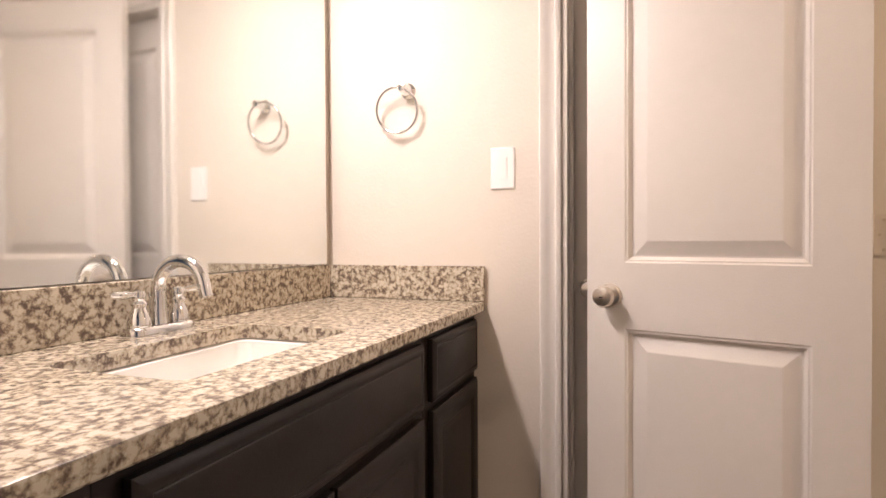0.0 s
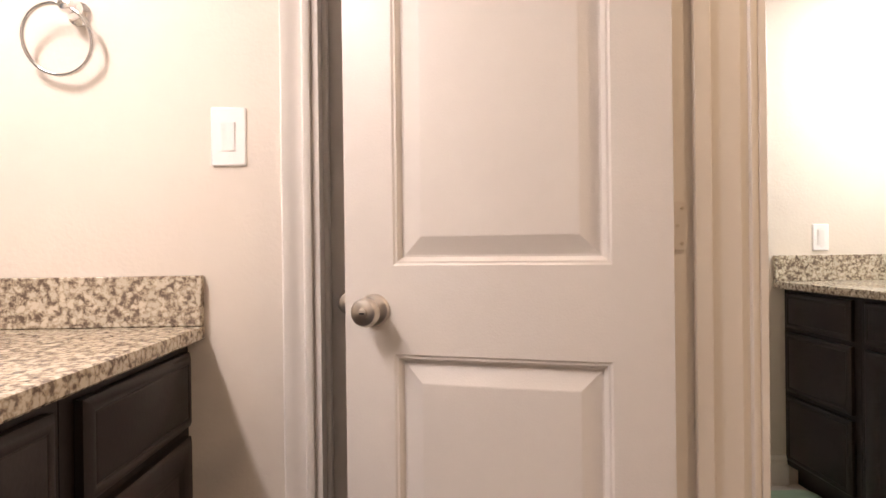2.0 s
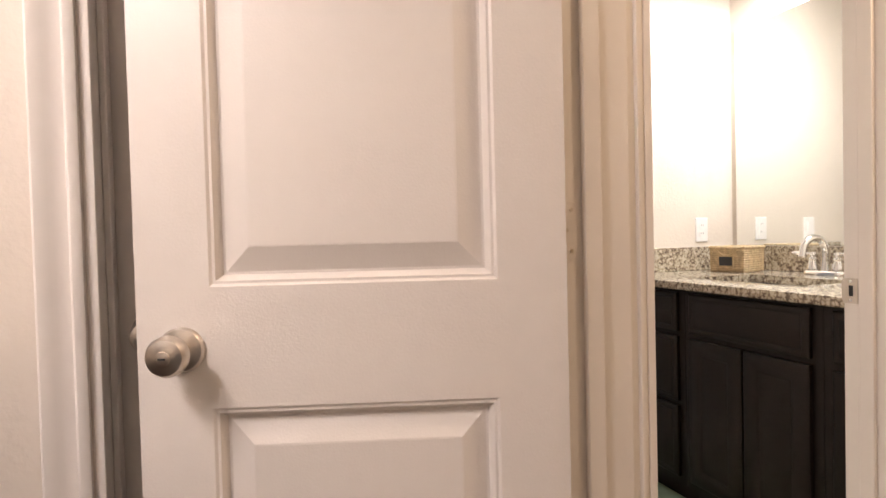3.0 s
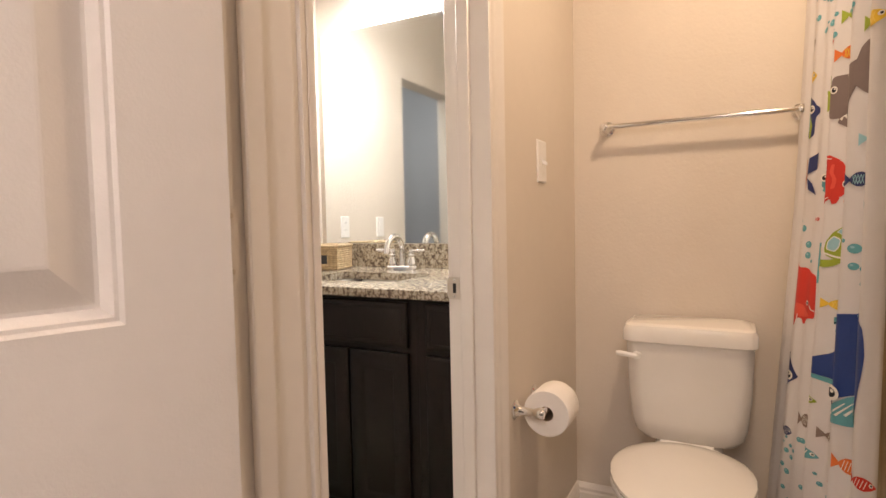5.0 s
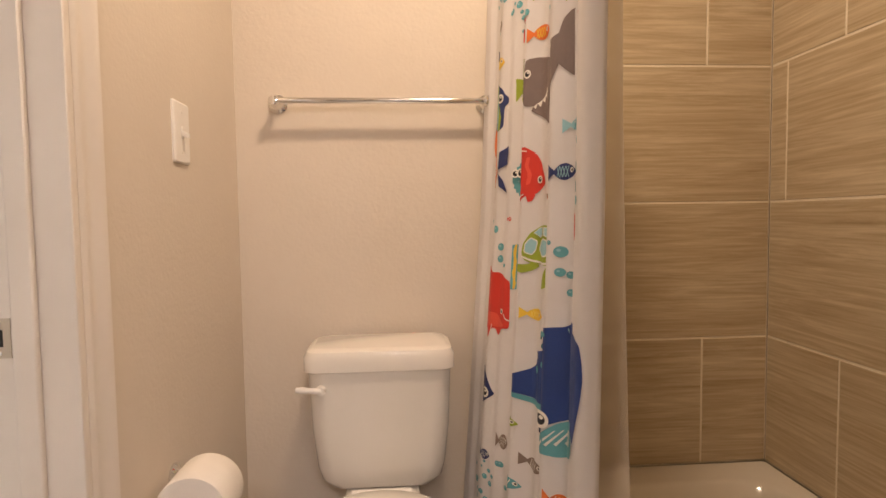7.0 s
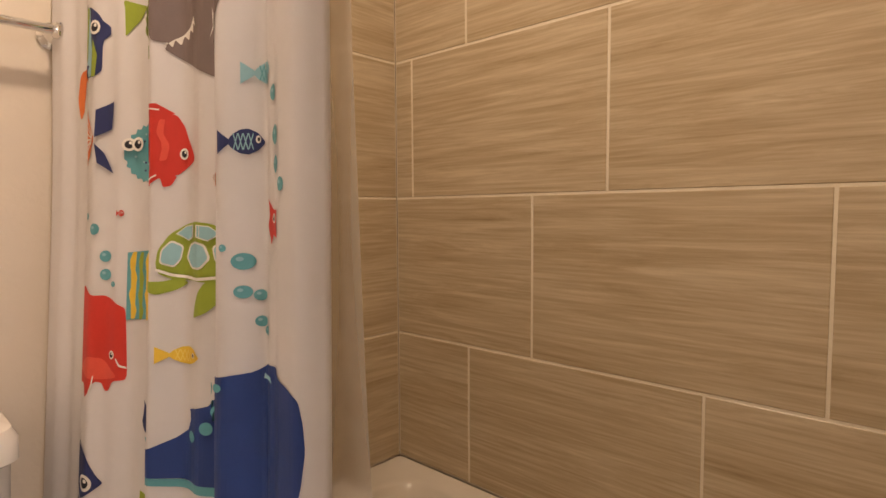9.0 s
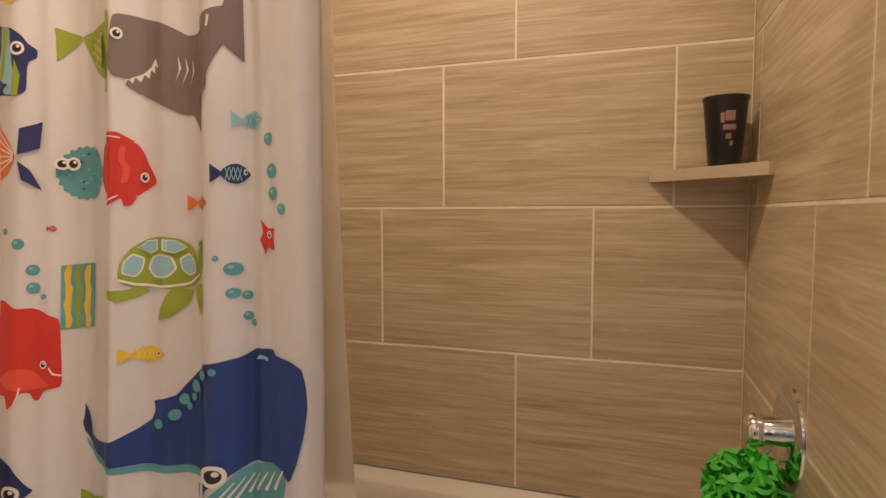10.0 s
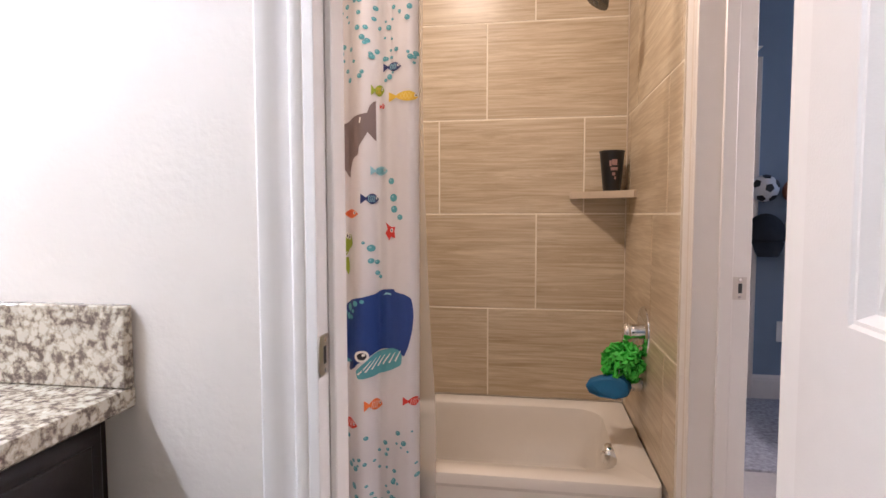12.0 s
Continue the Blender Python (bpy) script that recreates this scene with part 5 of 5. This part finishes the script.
small_fish("teal", (1.128, 1.026, 0.501, 0.534))
small_fish("orange", (0.863, 0.815, 0.559, 0.599))
small_fish("red", (0.751, 0.707, 0.579, 0.610))
small_fish("navy", (0.810, 0.753, 1.544, 1.574), "scales", "sky")
small_fish("green", (1.038, 0.982, 1.550, 1.590))
small_fish("red", (0.823, 0.805, 1.441, 1.459))
small_fish("red", (1.189, 1.176, 1.093, 1.105))
small_fish("navy", (1.248, 1.205, 0.495, 0.525))
small_fish("brown", (1.269, 1.232, 1.559, 1.588))
small_fish("brown", (1.185, 1.153, 0.539, 0.583))
small_fish("navy", (1.344, 1.275, 1.508, 1.543), "scales", "sky")
for x, z, r in ((0.786, 1.234, 0.0092), (0.779, 1.186, 0.0115), (0.777, 1.153, 0.0103), (0.759, 1.130, 0.0080), (0.846, 1.040, 0.0103), (0.846, 1.003, 0.0080), (0.831, 0.999, 0.0069), (0.830, 0.967, 0.0069), (0.822, 0.956, 0.0057), (1.227, 1.074, 0.0092), (1.252, 1.094, 0.0057), (1.207, 1.031, 0.0092), (1.206, 1.002, 0.0092), (1.192, 0.987, 0.0046), (0.865, 1.056, 0.0046)):
    bubble(x, z, r)
rng = random.Random(12)
for zlo, zhi, n in ((1.52, 1.80, 170), (0.13, 0.51, 190)):
    for k in range(n):
        bubble(rng.uniform(0.71, 1.36), rng.uniform(zlo, zhi), rng.uniform(0.0032, 0.0080))

# ---- toilet ----
toilet = thing("toilet", "white porcelain two-piece toilet, lid closed", "toilet", "", "", (XT + 0.008, 1.156, 0))
bm = bmesh.new()
loft(bm, [rounded(-0.022 - d, -w, -0.022, w, 0.045, z, 5) for z, w, d in ((0.395, 0.120, 0.125), (0.400, 0.140, 0.140), (0.425, 0.160, 0.155), (0.46, 0.168, 0.162), (0.56, 0.178, 0.172), (0.717, 0.184, 0.182))])
part("tank", bm, M_porcelain, toilet)
bm = bmesh.new()
loft(bm, [rounded(-0.016 - d, -w, -0.016, w, 0.035, z, 5) for z, w, d in ((0.718, 0.188, 0.192), (0.722, 0.192, 0.196), (0.757, 0.192, 0.196), (0.771, 0.185, 0.190), (0.776, 0.174, 0.178))])
part("tank_lid", bm, M_porcelain, toilet)
bm = bmesh.new()
cyl(bm, (-0.198, 0.146, 0.676), (-0.216, 0.146, 0.676), 0.013, 0.011, 16)
tube(bm, [(-0.212, 0.146, 0.676), (-0.216, 0.168, 0.679), (-0.218, 0.192, 0.682), (-0.217, 0.206, 0.683)], 0.007, 10, False, [0.008, 0.0075, 0.0085, 0.006])
part("flush_lever", bm, M_plastic, toilet, "white flush lever")


def egg(length, w, back, z, n=28, sx=0.0):
    out = []
    for k in range(n):
        a = 2 * math.pi * k / n
        x, y = math.cos(a), math.sin(a)
        out.append(Vector((-back - (length / 2) * (1 + x) + sx, w * y * (1 - 0.14 * x), z)))
    return out


bm = bmesh.new()
loft(bm, [egg(0.40, 0.105, 0.20, 0.0), egg(0.42, 0.11, 0.19, 0.06), egg(0.40, 0.10, 0.19, 0.14), egg(0.44, 0.13, 0.18, 0.24), egg(0.49, 0.172, 0.16, 0.33), egg(0.50, 0.180, 0.155, 0.370), egg(0.48, 0.165, 0.165, 0.376)])
part("bowl", bm, M_porcelain, toilet)
bm = bmesh.new()
box(bm, -0.22, -0.10, 0.30, -0.03, 0.10, 0.394, 0.02, 3)
part("deck", bm, M_porcelain, toilet)
bm = bmesh.new()
loft(bm, [egg(0.465, 0.180, 0.205, 0.378), egg(0.472, 0.184, 0.202, 0.384), egg(0.472, 0.184, 0.202, 0.392), egg(0.462, 0.178, 0.207, 0.397)])
part("seat", bm, M_plastic, toilet)
bm = bmesh.new()
loft(bm, [egg(0.468, 0.182, 0.203, 0.399), egg(0.474, 0.185, 0.20, 0.405), egg(0.470, 0.183, 0.202, 0.412), egg(0.445, 0.170, 0.213, 0.4175), egg(0.36, 0.135, 0.252, 0.4215), egg(0.20, 0.075, 0.33, 0.4235), egg(0.04, 0.015, 0.41, 0.424)])
part("seat_cover", bm, M_porcelain, toilet)
bm = bmesh.new()
cyl(bm, (-0.205, -0.075, 0.405), (-0.205, 0.075, 0.405), 0.011, seg=14)
part("seat_hinge", bm, M_plastic, toilet)
for s in (-1, 1):
    part("bolt_cap", lathe(bmesh.new(), [(0, 0), (0.016, 0), (0.014, 0.012), (0, 0.017)], Matrix.Translation((-0.30, s * 0.115, 0.0))), M_plastic, toilet)


# ---- wall fittings ----
def post(bm, m, length=0.055):
    """A turned chrome post out of a wall, along the z axis of m."""
    lathe(bm, [(0, 0), (0.026, 0), (0.026, 0.004), (0.020, 0.008), (0.013, 0.016), (0.010, length - 0.018), (0.014, length - 0.012), (0.016, length), (0.012, length + 0.010), (0, length + 0.013)], m, 24)
    return bm


bar = thing("towel_bar", "chrome towel bar on the wall above the toilet", "towel bar")
for y in (0.850, 1.430):
    part("post", post(bmesh.new(), Matrix.Translation((XT + 0.01, y, 1.425)) @ Matrix.Rotation(radians(-90), 4, "Y")), M_chrome, bar)
bm = bmesh.new()
cyl(bm, (XT - 0.045, 0.850, 1.425), (XT - 0.045, 1.430, 1.425), 0.0085, seg=16)
part("rail", bm, M_chrome, bar)

ring = thing("towel_ring", "chrome towel ring on the washroom end wall", "towel ring", "", "", (-1.338, YE, 1.580))
RY = Matrix.Rotation(radians(90), 4, "X")
part("post", post(bmesh.new(), RY, 0.05), M_chrome, ring)
bm = bmesh.new()
tube(bm, [(0.072 * math.sin(radians(a)) - 0.026, -0.050 + 0.012 * (1 - math.cos(radians(a))), -0.068 + 0.072 * math.cos(radians(a))) for a in range(0, 360, 9)], 0.0048, 10, True)
part("hoop", bm, M_chrome, ring)

tp = thing("toilet_paper_holder", "chrome two-post toilet paper holder on the wall", "paper holder", "", "", (0.810, YB0, 0.605))
for x in (0.0, 0.155):
    part("post", post(bmesh.new(), Matrix.Translation((x, 0, 0)) @ RY, 0.072), M_chrome, tp)
bm = bmesh.new()
cyl(bm, (0.0, -0.076, 0), (0.155, -0.076, 0), 0.008, seg=14)
part("roller", bm, M_chrome, tp)
roll = thing("toilet_paper_roll", "full white toilet paper roll on its holder", "toilet paper", "", "", (0.843, YB0 - 0.076, 0.594))
RR = Matrix.Rotation(radians(90), 4, "Y")
bm = bmesh.new()
prof = [(0.020, 0.0), (0.061, 0.0), (0.063, 0.003), (0.063, 0.102), (0.061, 0.105), (0.020, 0.105)]
rings = [[RR @ Vector((r * math.cos(a), r * math.sin(a), h)) for a in (2 * math.pi * k / 40 for k in range(40))] for r, h in prof + prof[:1]]
loft(bm, rings, False, False)
part("paper", bm, M_paper, roll)
bm = bmesh.new()
loft(bm, [[RR @ Vector((r * math.cos(a), r * math.sin(a), h)) for a in (2 * math.pi * k / 24 for k in range(24))] for r, h in ((0.0198, 0.001), (0.0198, 0.101), (0.0185, 0.101), (0.0185, 0.001), (0.0198, 0.001))], False, False)
part("core", bm, M_card, roll)


def wall_plate(name, label, category, at, turn, style, w=0.078, h=0.124):
    """A cover plate on a wall, looking along -y before it is turned."""
    root = thing(name, label, category, "wall plates", "", at, turn)
    bm = bmesh.new()
    loft(bm, [[Vector((p.x, y, p.y)) for p in rounded(-w / 2 + o, -h / 2 + o, w / 2 - o, h / 2 - o, 0.004, 0, 3)] for y, o in ((0.0, 0.0), (-0.003, 0.0), (-0.006, 0.003))])
    part("plate", bm, M_plastic, root)
    if style == "rocker":
        bm = bmesh.new()
        loft(bm, [[Vector((x, y, z)) for x, z in ((-0.0165, -0.033), (0.0165, -0.033), (0.0165, 0.033), (-0.0165, 0.033))] for y in (-0.0055, -0.0066)])
        part("frame", bm, M_plastic, root)
        bm = bmesh.new()
        loft(bm, [[Vector((-0.0145, -0.0060, z)), Vector((0.0145, -0.0060, z)), Vector((0.0145, y, z)), Vector((-0.0145, y, z))] for z, y in ((-0.031, -0.0072), (0.0, -0.0088), (0.031, -0.0112))])
        part("rocker", bm, M_plastic, root)
    elif style == "toggle":
        bm = bmesh.new()
        box(bm, -0.005, -0.008, -0.012, 0.005, -0.0055, 0.012, 0.001, 1)
        part("slot_frame", bm, M_plastic, root)
        bm = bmesh.new()
        loft(bm, [[Vector((x * s, y, z + dz)) for x, z in ((-0.0042, -0.005), (0.0042, -0.005), (0.0042, 0.005), (-0.0042, 0.005))] for y, s, dz in ((-0.006, 1, 0), (-0.020, 0.85, -0.007))])
        part("toggle", bm, M_plastic, root)
    else:
        for z in (-0.020, 0.020):
            bm = bmesh.new()
            loft(bm, [[Vector((p.x, y, p.y + z)) for p in rounded(-0.0165, -0.014, 0.0165, 0.014, 0.006, 0, 3)] for y in (-0.0055, -0.0075)])
            sock = part("socket", bm, M_plastic, root)
            for x in (-0.006, 0.006):
                bm = bmesh.new()
                box(bm, x - 0.001, -0.0079, z - 0.001, x + 0.001, -0.0073, z + 0.007)
                part("slot", bm, M_slot, sock)
    for z in (-0.042, 0.042):
        bm = bmesh.new()
        cyl(bm, (0, -0.0055, z), (0, -0.0068, z), 0.0028, seg=10)
        part("screw", bm, M_plastic, root)
    return root


wall_plate("light_switch", "white rocker light switch on the washroom end wall", "light switch", (-1.020, YE, 1.311), 0, "rocker", 0.077, 0.130)
wall_plate("light_switch", "white toggle light switch above the paper holder", "light switch", (1.062, YB0, 1.287), 0, "toggle", 0.080, 0.126)
wall_plate("light_switch", "white light switch on the second washroom end wall", "light switch", (1.16, YN, 1.085), 0, "rocker", 0.074, 0.118)
wall_plate("wall_outlet", "white power outlet above the side splash", "outlet", (1.50, YN, 1.09), 0, "outlet", 0.074, 0.118)

# ---- basket ----
basket = thing("wicker_basket", "brown woven wicker basket with a slate label on the counter", "basket", "", "", (1.52, 2.74, 0.8955), 14)
L, W, H = 0.082, 0.074, 0.112
bm = bmesh.new()
box(bm, -L + 0.004, -W + 0.004, 0.0, L - 0.004, W - 0.004, 0.008)
part("bottom", bm, M_wicker, basket)
stakes = []
for k in range(9):
    f = -1 + 2 * k / 8
    stakes += [(L * f, -W), (L * f, W)]
for k in range(1, 8):
    f = -1 + 2 * k / 8
    stakes += [(-L, W * f), (L, W * f)]
for x, y in stakes:
    bm = bmesh.new()
    cyl(bm, (x, y, 0.002), (x * 1.03, y * 1.03, H), 0.0035, seg=8)
    part("stake", bm, M_wicker, basket)
for r in range(11):
    bm = bmesh.new()
    z = 0.008 + r * (H - 0.012) / 10
    g = 1 + 0.03 * z / H
    path, i = [], 0
    corners = [(-L, -W), (L, -W), (L, W), (-L, W)]
    for c in range(4):
        (xa, ya), (xb, yb) = corners[c], corners[(c + 1) % 4]
        n = 24 if c % 2 == 0 else 16
        for k in range(n):
            f = k / n
            wob = 0.0042 * math.sin(math.pi * (k + r) + 0.0) * (1 if 0 < k < n else 0)
            nx, ny = (0, -1) if c == 0 else (1, 0) if c == 1 else (0, 1) if c == 2 else (-1, 0)
            path.append(((xa + (xb - xa) * f) * g + nx * wob, (ya + (yb - ya) * f) * g + ny * wob, z))
    tube(bm, path, 0.0052, 6, True)
    part("weave_strand", bm, M_wicker, basket)
bm = bmesh.new()
loft_pts = [(-L * 1.04, -W * 1.05, H), (L * 1.04, -W * 1.05, H), (L * 1.04, W * 1.05, H), (-L * 1.04, W * 1.05, H)]
tube(bm, [(loft_pts[c][0] + (loft_pts[(c + 1) % 4][0] - loft_pts[c][0]) * f / 8, loft_pts[c][1] + (loft_pts[(c + 1) % 4][1] - loft_pts[c][1]) * f / 8, H) for c in range(4) for f in range(8)], 0.0075, 8, True)
part("rim", bm, M_wicker, basket)
bm = bmesh.new()
tube(bm, [(-L - 0.008, -0.05 + 0.10 * k / 10, H - 0.004 - 0.035 * math.sin(math.pi * k / 10)) for k in range(11)], 0.004, 8)
part("rope_handle", bm, M_wicker, basket)
bm = bmesh.new()
box(bm, -L - 0.013, -0.032, 0.030, -L - 0.008, 0.032, 0.072, 0.002, 1)
lab = part("label_plate", bm, M_slate, basket, "dark slate label plate")
bm = bmesh.new()
for b in ((-L - 0.0145, -0.036, 0.026, -L - 0.007, 0.036, 0.031), (-L - 0.0145, -0.036, 0.071, -L - 0.007, 0.036, 0.076), (-L - 0.0145, -0.036, 0.031, -L - 0.007, -0.031, 0.071), (-L - 0.0145, 0.031, 0.031, -L - 0.007, 0.036, 0.071)):
    box(bm, *b)
part("label_frame", bm, M_wicker, lab)

# ---- rug ----
rug = bmesh.new()
loft(rug, [rounded(0.36 + o, 1.96 + o, 1.035 - o, 2.84 - o, 0.04, z, 5) for z, o in ((0.001, 0.0), (0.010, 0.0), (0.016, 0.006))])
tagged(part("bath_rug", rug, M_rug), "pale green tufted bath rug in front of the second vanity", "rug")

# ---- bedroom wall: balls on a rail, caps below ----
def ball(label, x, z, mat, marks, mark_mat, r=0.105, stretch=1.0):
    root = thing("sports_ball", label, "ball", "balls on the bedroom wall", "", (x, BY + r + 0.012, z))
    bm = bmesh.new()
    bmesh.ops.create_uvsphere(bm, u_segments=28, v_segments=18, radius=r)
    for v in bm.verts:
        v.co.x *= stretch
    part("cover", bm, mat, root)
    if marks == "patches":
        for k, (a, b) in enumerate(((90, 0), (90, 62), (38, 20), (142, 20), (52, -48), (128, -48))):
            d = Vector((math.cos(radians(b)) * math.cos(radians(a)), math.cos(radians(b)) * math.sin(radians(a)), math.sin(radians(b))))
            u = d.orthogonal().normalized()
            w = d.cross(u)
            bm = bmesh.new()
            loft(bm, [[(d + 0.33 * (u * math.cos(2 * math.pi * j / 5) + w * math.sin(2 * math.pi * j / 5))).normalized() * rr for j in range(5)] for rr in (r * 0.97, r * 1.066)])
            part("panel", bm, mark_mat, root)
    else:
        for s in (-1, 1):
            bm = bmesh.new()
            tube(bm, [(s * r * (0.25 + 0.4 * abs(math.sin(radians(a)))) * stretch, r * math.sqrt(max(0, 1 - (0.25 + 0.4 * abs(math.sin(radians(a)))) ** 2)) * math.cos(radians(a)), r * math.sqrt(max(0, 1 - (0.25 + 0.4 * abs(math.sin(radians(a)))) ** 2)) * math.sin(radians(a))) for a in range(-80, 81, 10)], 0.0022, 6)
            part("seam", bm, mark_mat, root)
    bm = bmesh.new()
    cyl(bm, (0, -r - 0.012, -r * 0.6), (0, 0.0, -r * 0.98), 0.006, seg=8)
    part("bracket", bm, M_ball_black, root)
    return root


ball("black and white football on a wall bracket", -0.97, 1.285, M_ball_white, "patches", M_ball_black, 0.078)
ball("brown basketball on a wall bracket", -1.15, 1.27, M_ball_brown, "seams", M_ball_black, 0.076)
ball("brown leather football on a wall bracket", -1.31, 1.305, M_ball_brown, "seams", M_ball_white, 0.062, 1.15)
ball("white baseball ornament on a wall bracket", -1.47, 1.29, M_ball_white, "seams", M_cap_grey, 0.074)
def cap(x, z, mat, label):
    root = thing("baseball_cap", label, "cap", "caps on the bedroom wall", "", (x, BY + 0.075, z))
    bm = bmesh.new()
    bmesh.ops.create_uvsphere(bm, u_segments=24, v_segments=14, radius=0.112)
    for v in bm.verts:
        v.co = Vector((v.co.x * 1.04, v.co.y * 0.62, v.co.z * 1.25 if v.co.z > 0 else v.co.z * 0.5))
    part("crown", bm, mat, root)
    bm = bmesh.new()
    cyl(bm, (0, -0.0745, 0.11), (0, -0.02, 0.118), 0.006, seg=8)
    part("hook", bm, M_chrome, root, "small metal wall hook")
    bm = bmesh.new()
    rings = []
    for k in range(7):
        f = k / 6
        rings.append([Vector((0.085 * (1 - 0.35 * f * f) * s, 0.045 + 0.02 * math.cos(1.4 * s) + t, -0.03 - 0.085 * f)) for s, t in ((-1, 0), (-0.5, 0.0), (0, 0), (0.5, 0), (1, 0), (1, -0.004), (0, -0.004), (-1, -0.004))])
    loft(bm, rings)
    part("brim", bm, mat, root)
    part("top_button", lathe(bmesh.new(), [(0, 0), (0.009, 0), (0.006, 0.006), (0, 0.008)], Matrix.Translation((0, 0, 0.123))), mat, root)
    return root


rng = random.Random(3)
for k in range(6):
    mat = M_cap_grey if k % 3 == 1 else M_cap_dark
    cap((-0.99, -1.20, -1.38, -1.53, -1.67, -1.81)[k], 1.01 + rng.uniform(-0.02, 0.02), mat, "grey baseball cap hung on the bedroom wall" if mat is M_cap_grey else "dark navy baseball cap hung on the bedroom wall")
wall_plate("wall_outlet", "white power outlet low on the bedroom wall", "outlet", (-1.14, BY, 0.42), 180, "outlet")
door_casing("casing_bedroom_door", (-0.90, BY - 0.05, 0), (-0.14, BY - 0.05, 0), [((0, 1, 0), 0.05)], 2.06, "white moulded casing round a bedroom closet door")
panel_door("closet_door", "white closet door, closed, in the bedroom wall", (-0.15, BY + 0.012, 0.012), 180, 0.74, 0.68)


# ---- tiles ----
def tile_wall(name, label, m, width, cuts, rows):
    """Tiles laid in courses; m carries the wall's own (along, up, out) into the room."""
    root = thing(name, label, "tiled wall", "", "structure")
    bm = bmesh.new()
    box(bm, 0, RIM + 0.001, -0.011, width, rows[-1], -0.0014)
    bmesh.ops.transform(bm, matrix=m, verts=bm.verts)
    part("grout", bm, M_grout, root, "", False)
    shared = {}
    for (z0, z1), (first) in zip(zip(rows, rows[1:]), cuts):
        xs = [0.0] + [x for x in (first + 0.605 * k for k in range(-1, 5)) if 0.02 < x < width - 0.02] + [width]
        for a, b in zip(xs, xs[1:]):
            key = (round(b - a, 3), round(z1 - z0, 3))
            if key not in shared:
                w, h = key
                bm = bmesh.new()
                g = 0.0030
                loft(bm, [[Vector((x, y, z)) for x, y in ((-w / 2 + g + o, -h / 2 + g + o), (w / 2 - g - o, -h / 2 + g + o), (w / 2 - g - o, h / 2 - g - o), (-w / 2 + g + o, h / 2 - g - o))] for z, o in ((-0.010, 0), (-0.0012, 0), (0.0, 0.0014))], False, True)
                bmesh.ops.transform(bm, matrix=m.to_3x3().to_4x4(), verts=bm.verts)
                bmesh.ops.recalc_face_normals(bm, faces=bm.faces)
                me = bpy.data.meshes.new("tile")
                bm.to_mesh(me)
                bm.free()
                me.materials.append(M_tile)
                shared[key] = me
            ob = new("tile", shared[key])
            ob.parent = root
            ob.location = m @ Vector(((a + b) / 2, (z0 + z1) / 2, 0.0))
    return root


ROWS = [RIM + 0.002, 0.735, 1.139, 1.535, 1.932, 2.33]
back = Matrix(((1, 0, 0, 0.0), (0, 0, 1, 0.0), (0, 1, 0, 0.0), (0, 0, 0, 1)))
tile_wall("tile_wall_back", "beige veined stone-look tiles behind the bathtub", back, XF, (0.565, 0.363, 0.170, 0.571, 0.372), ROWS)
left = Matrix(((0, 0, 1, 0.0), (1, 0, 0, 0.0), (0, 1, 0, 0.0), (0, 0, 0, 1)))
tile_wall("tile_wall_valve", "beige veined stone-look tiles round the shower valve", left, 0.832, (0.687, 0.493, 0.687, 0.205, 0.493), ROWS)
right = Matrix(((0, 0, -1, XF), (1, 0, 0, 0.0), (0, 1, 0, 0.0), (0, 0, 0, 1)))
tile_wall("tile_wall_foot", "beige veined stone-look tiles at the tub's foot end", right, 0.832, (0.203, 0.51, 0.51, 0.198, 0.51), ROWS)

# floor tiles, laid in a running bond
root = thing("floor_tiles", "grey-brown porcelain floor tiles", "tiled floor", "", "structure")
shared = {}
for j in range(11):
    y0 = -0.2 + 0.305 * j
    for i in range(7):
        x0 = -1.9 + 0.61 * (i - 0.5 * (j % 2))
        a, b = max(x0, -1.785), min(x0 + 0.61, 1.63)
        if b - a < 0.05 or y0 + 0.305 > 3.16:
            continue
        key = round(b - a, 3)
        if key not in shared:
            bm = bmesh.new()
            box(bm, -key / 2 + 0.002, -0.1505, -0.006, key / 2 - 0.002, 0.1505, 0.0, 0.0012, 1)
            me = bpy.data.meshes.new("floor_tile")
            bm.to_mesh(me)
            bm.free()
            me.materials.append(M_floor)
            shared[key] = me
        ob = new("floor_tile", shared[key])
        ob.parent = root
        ob.location = ((a + b) / 2, y0 + 0.1525, 0.0)
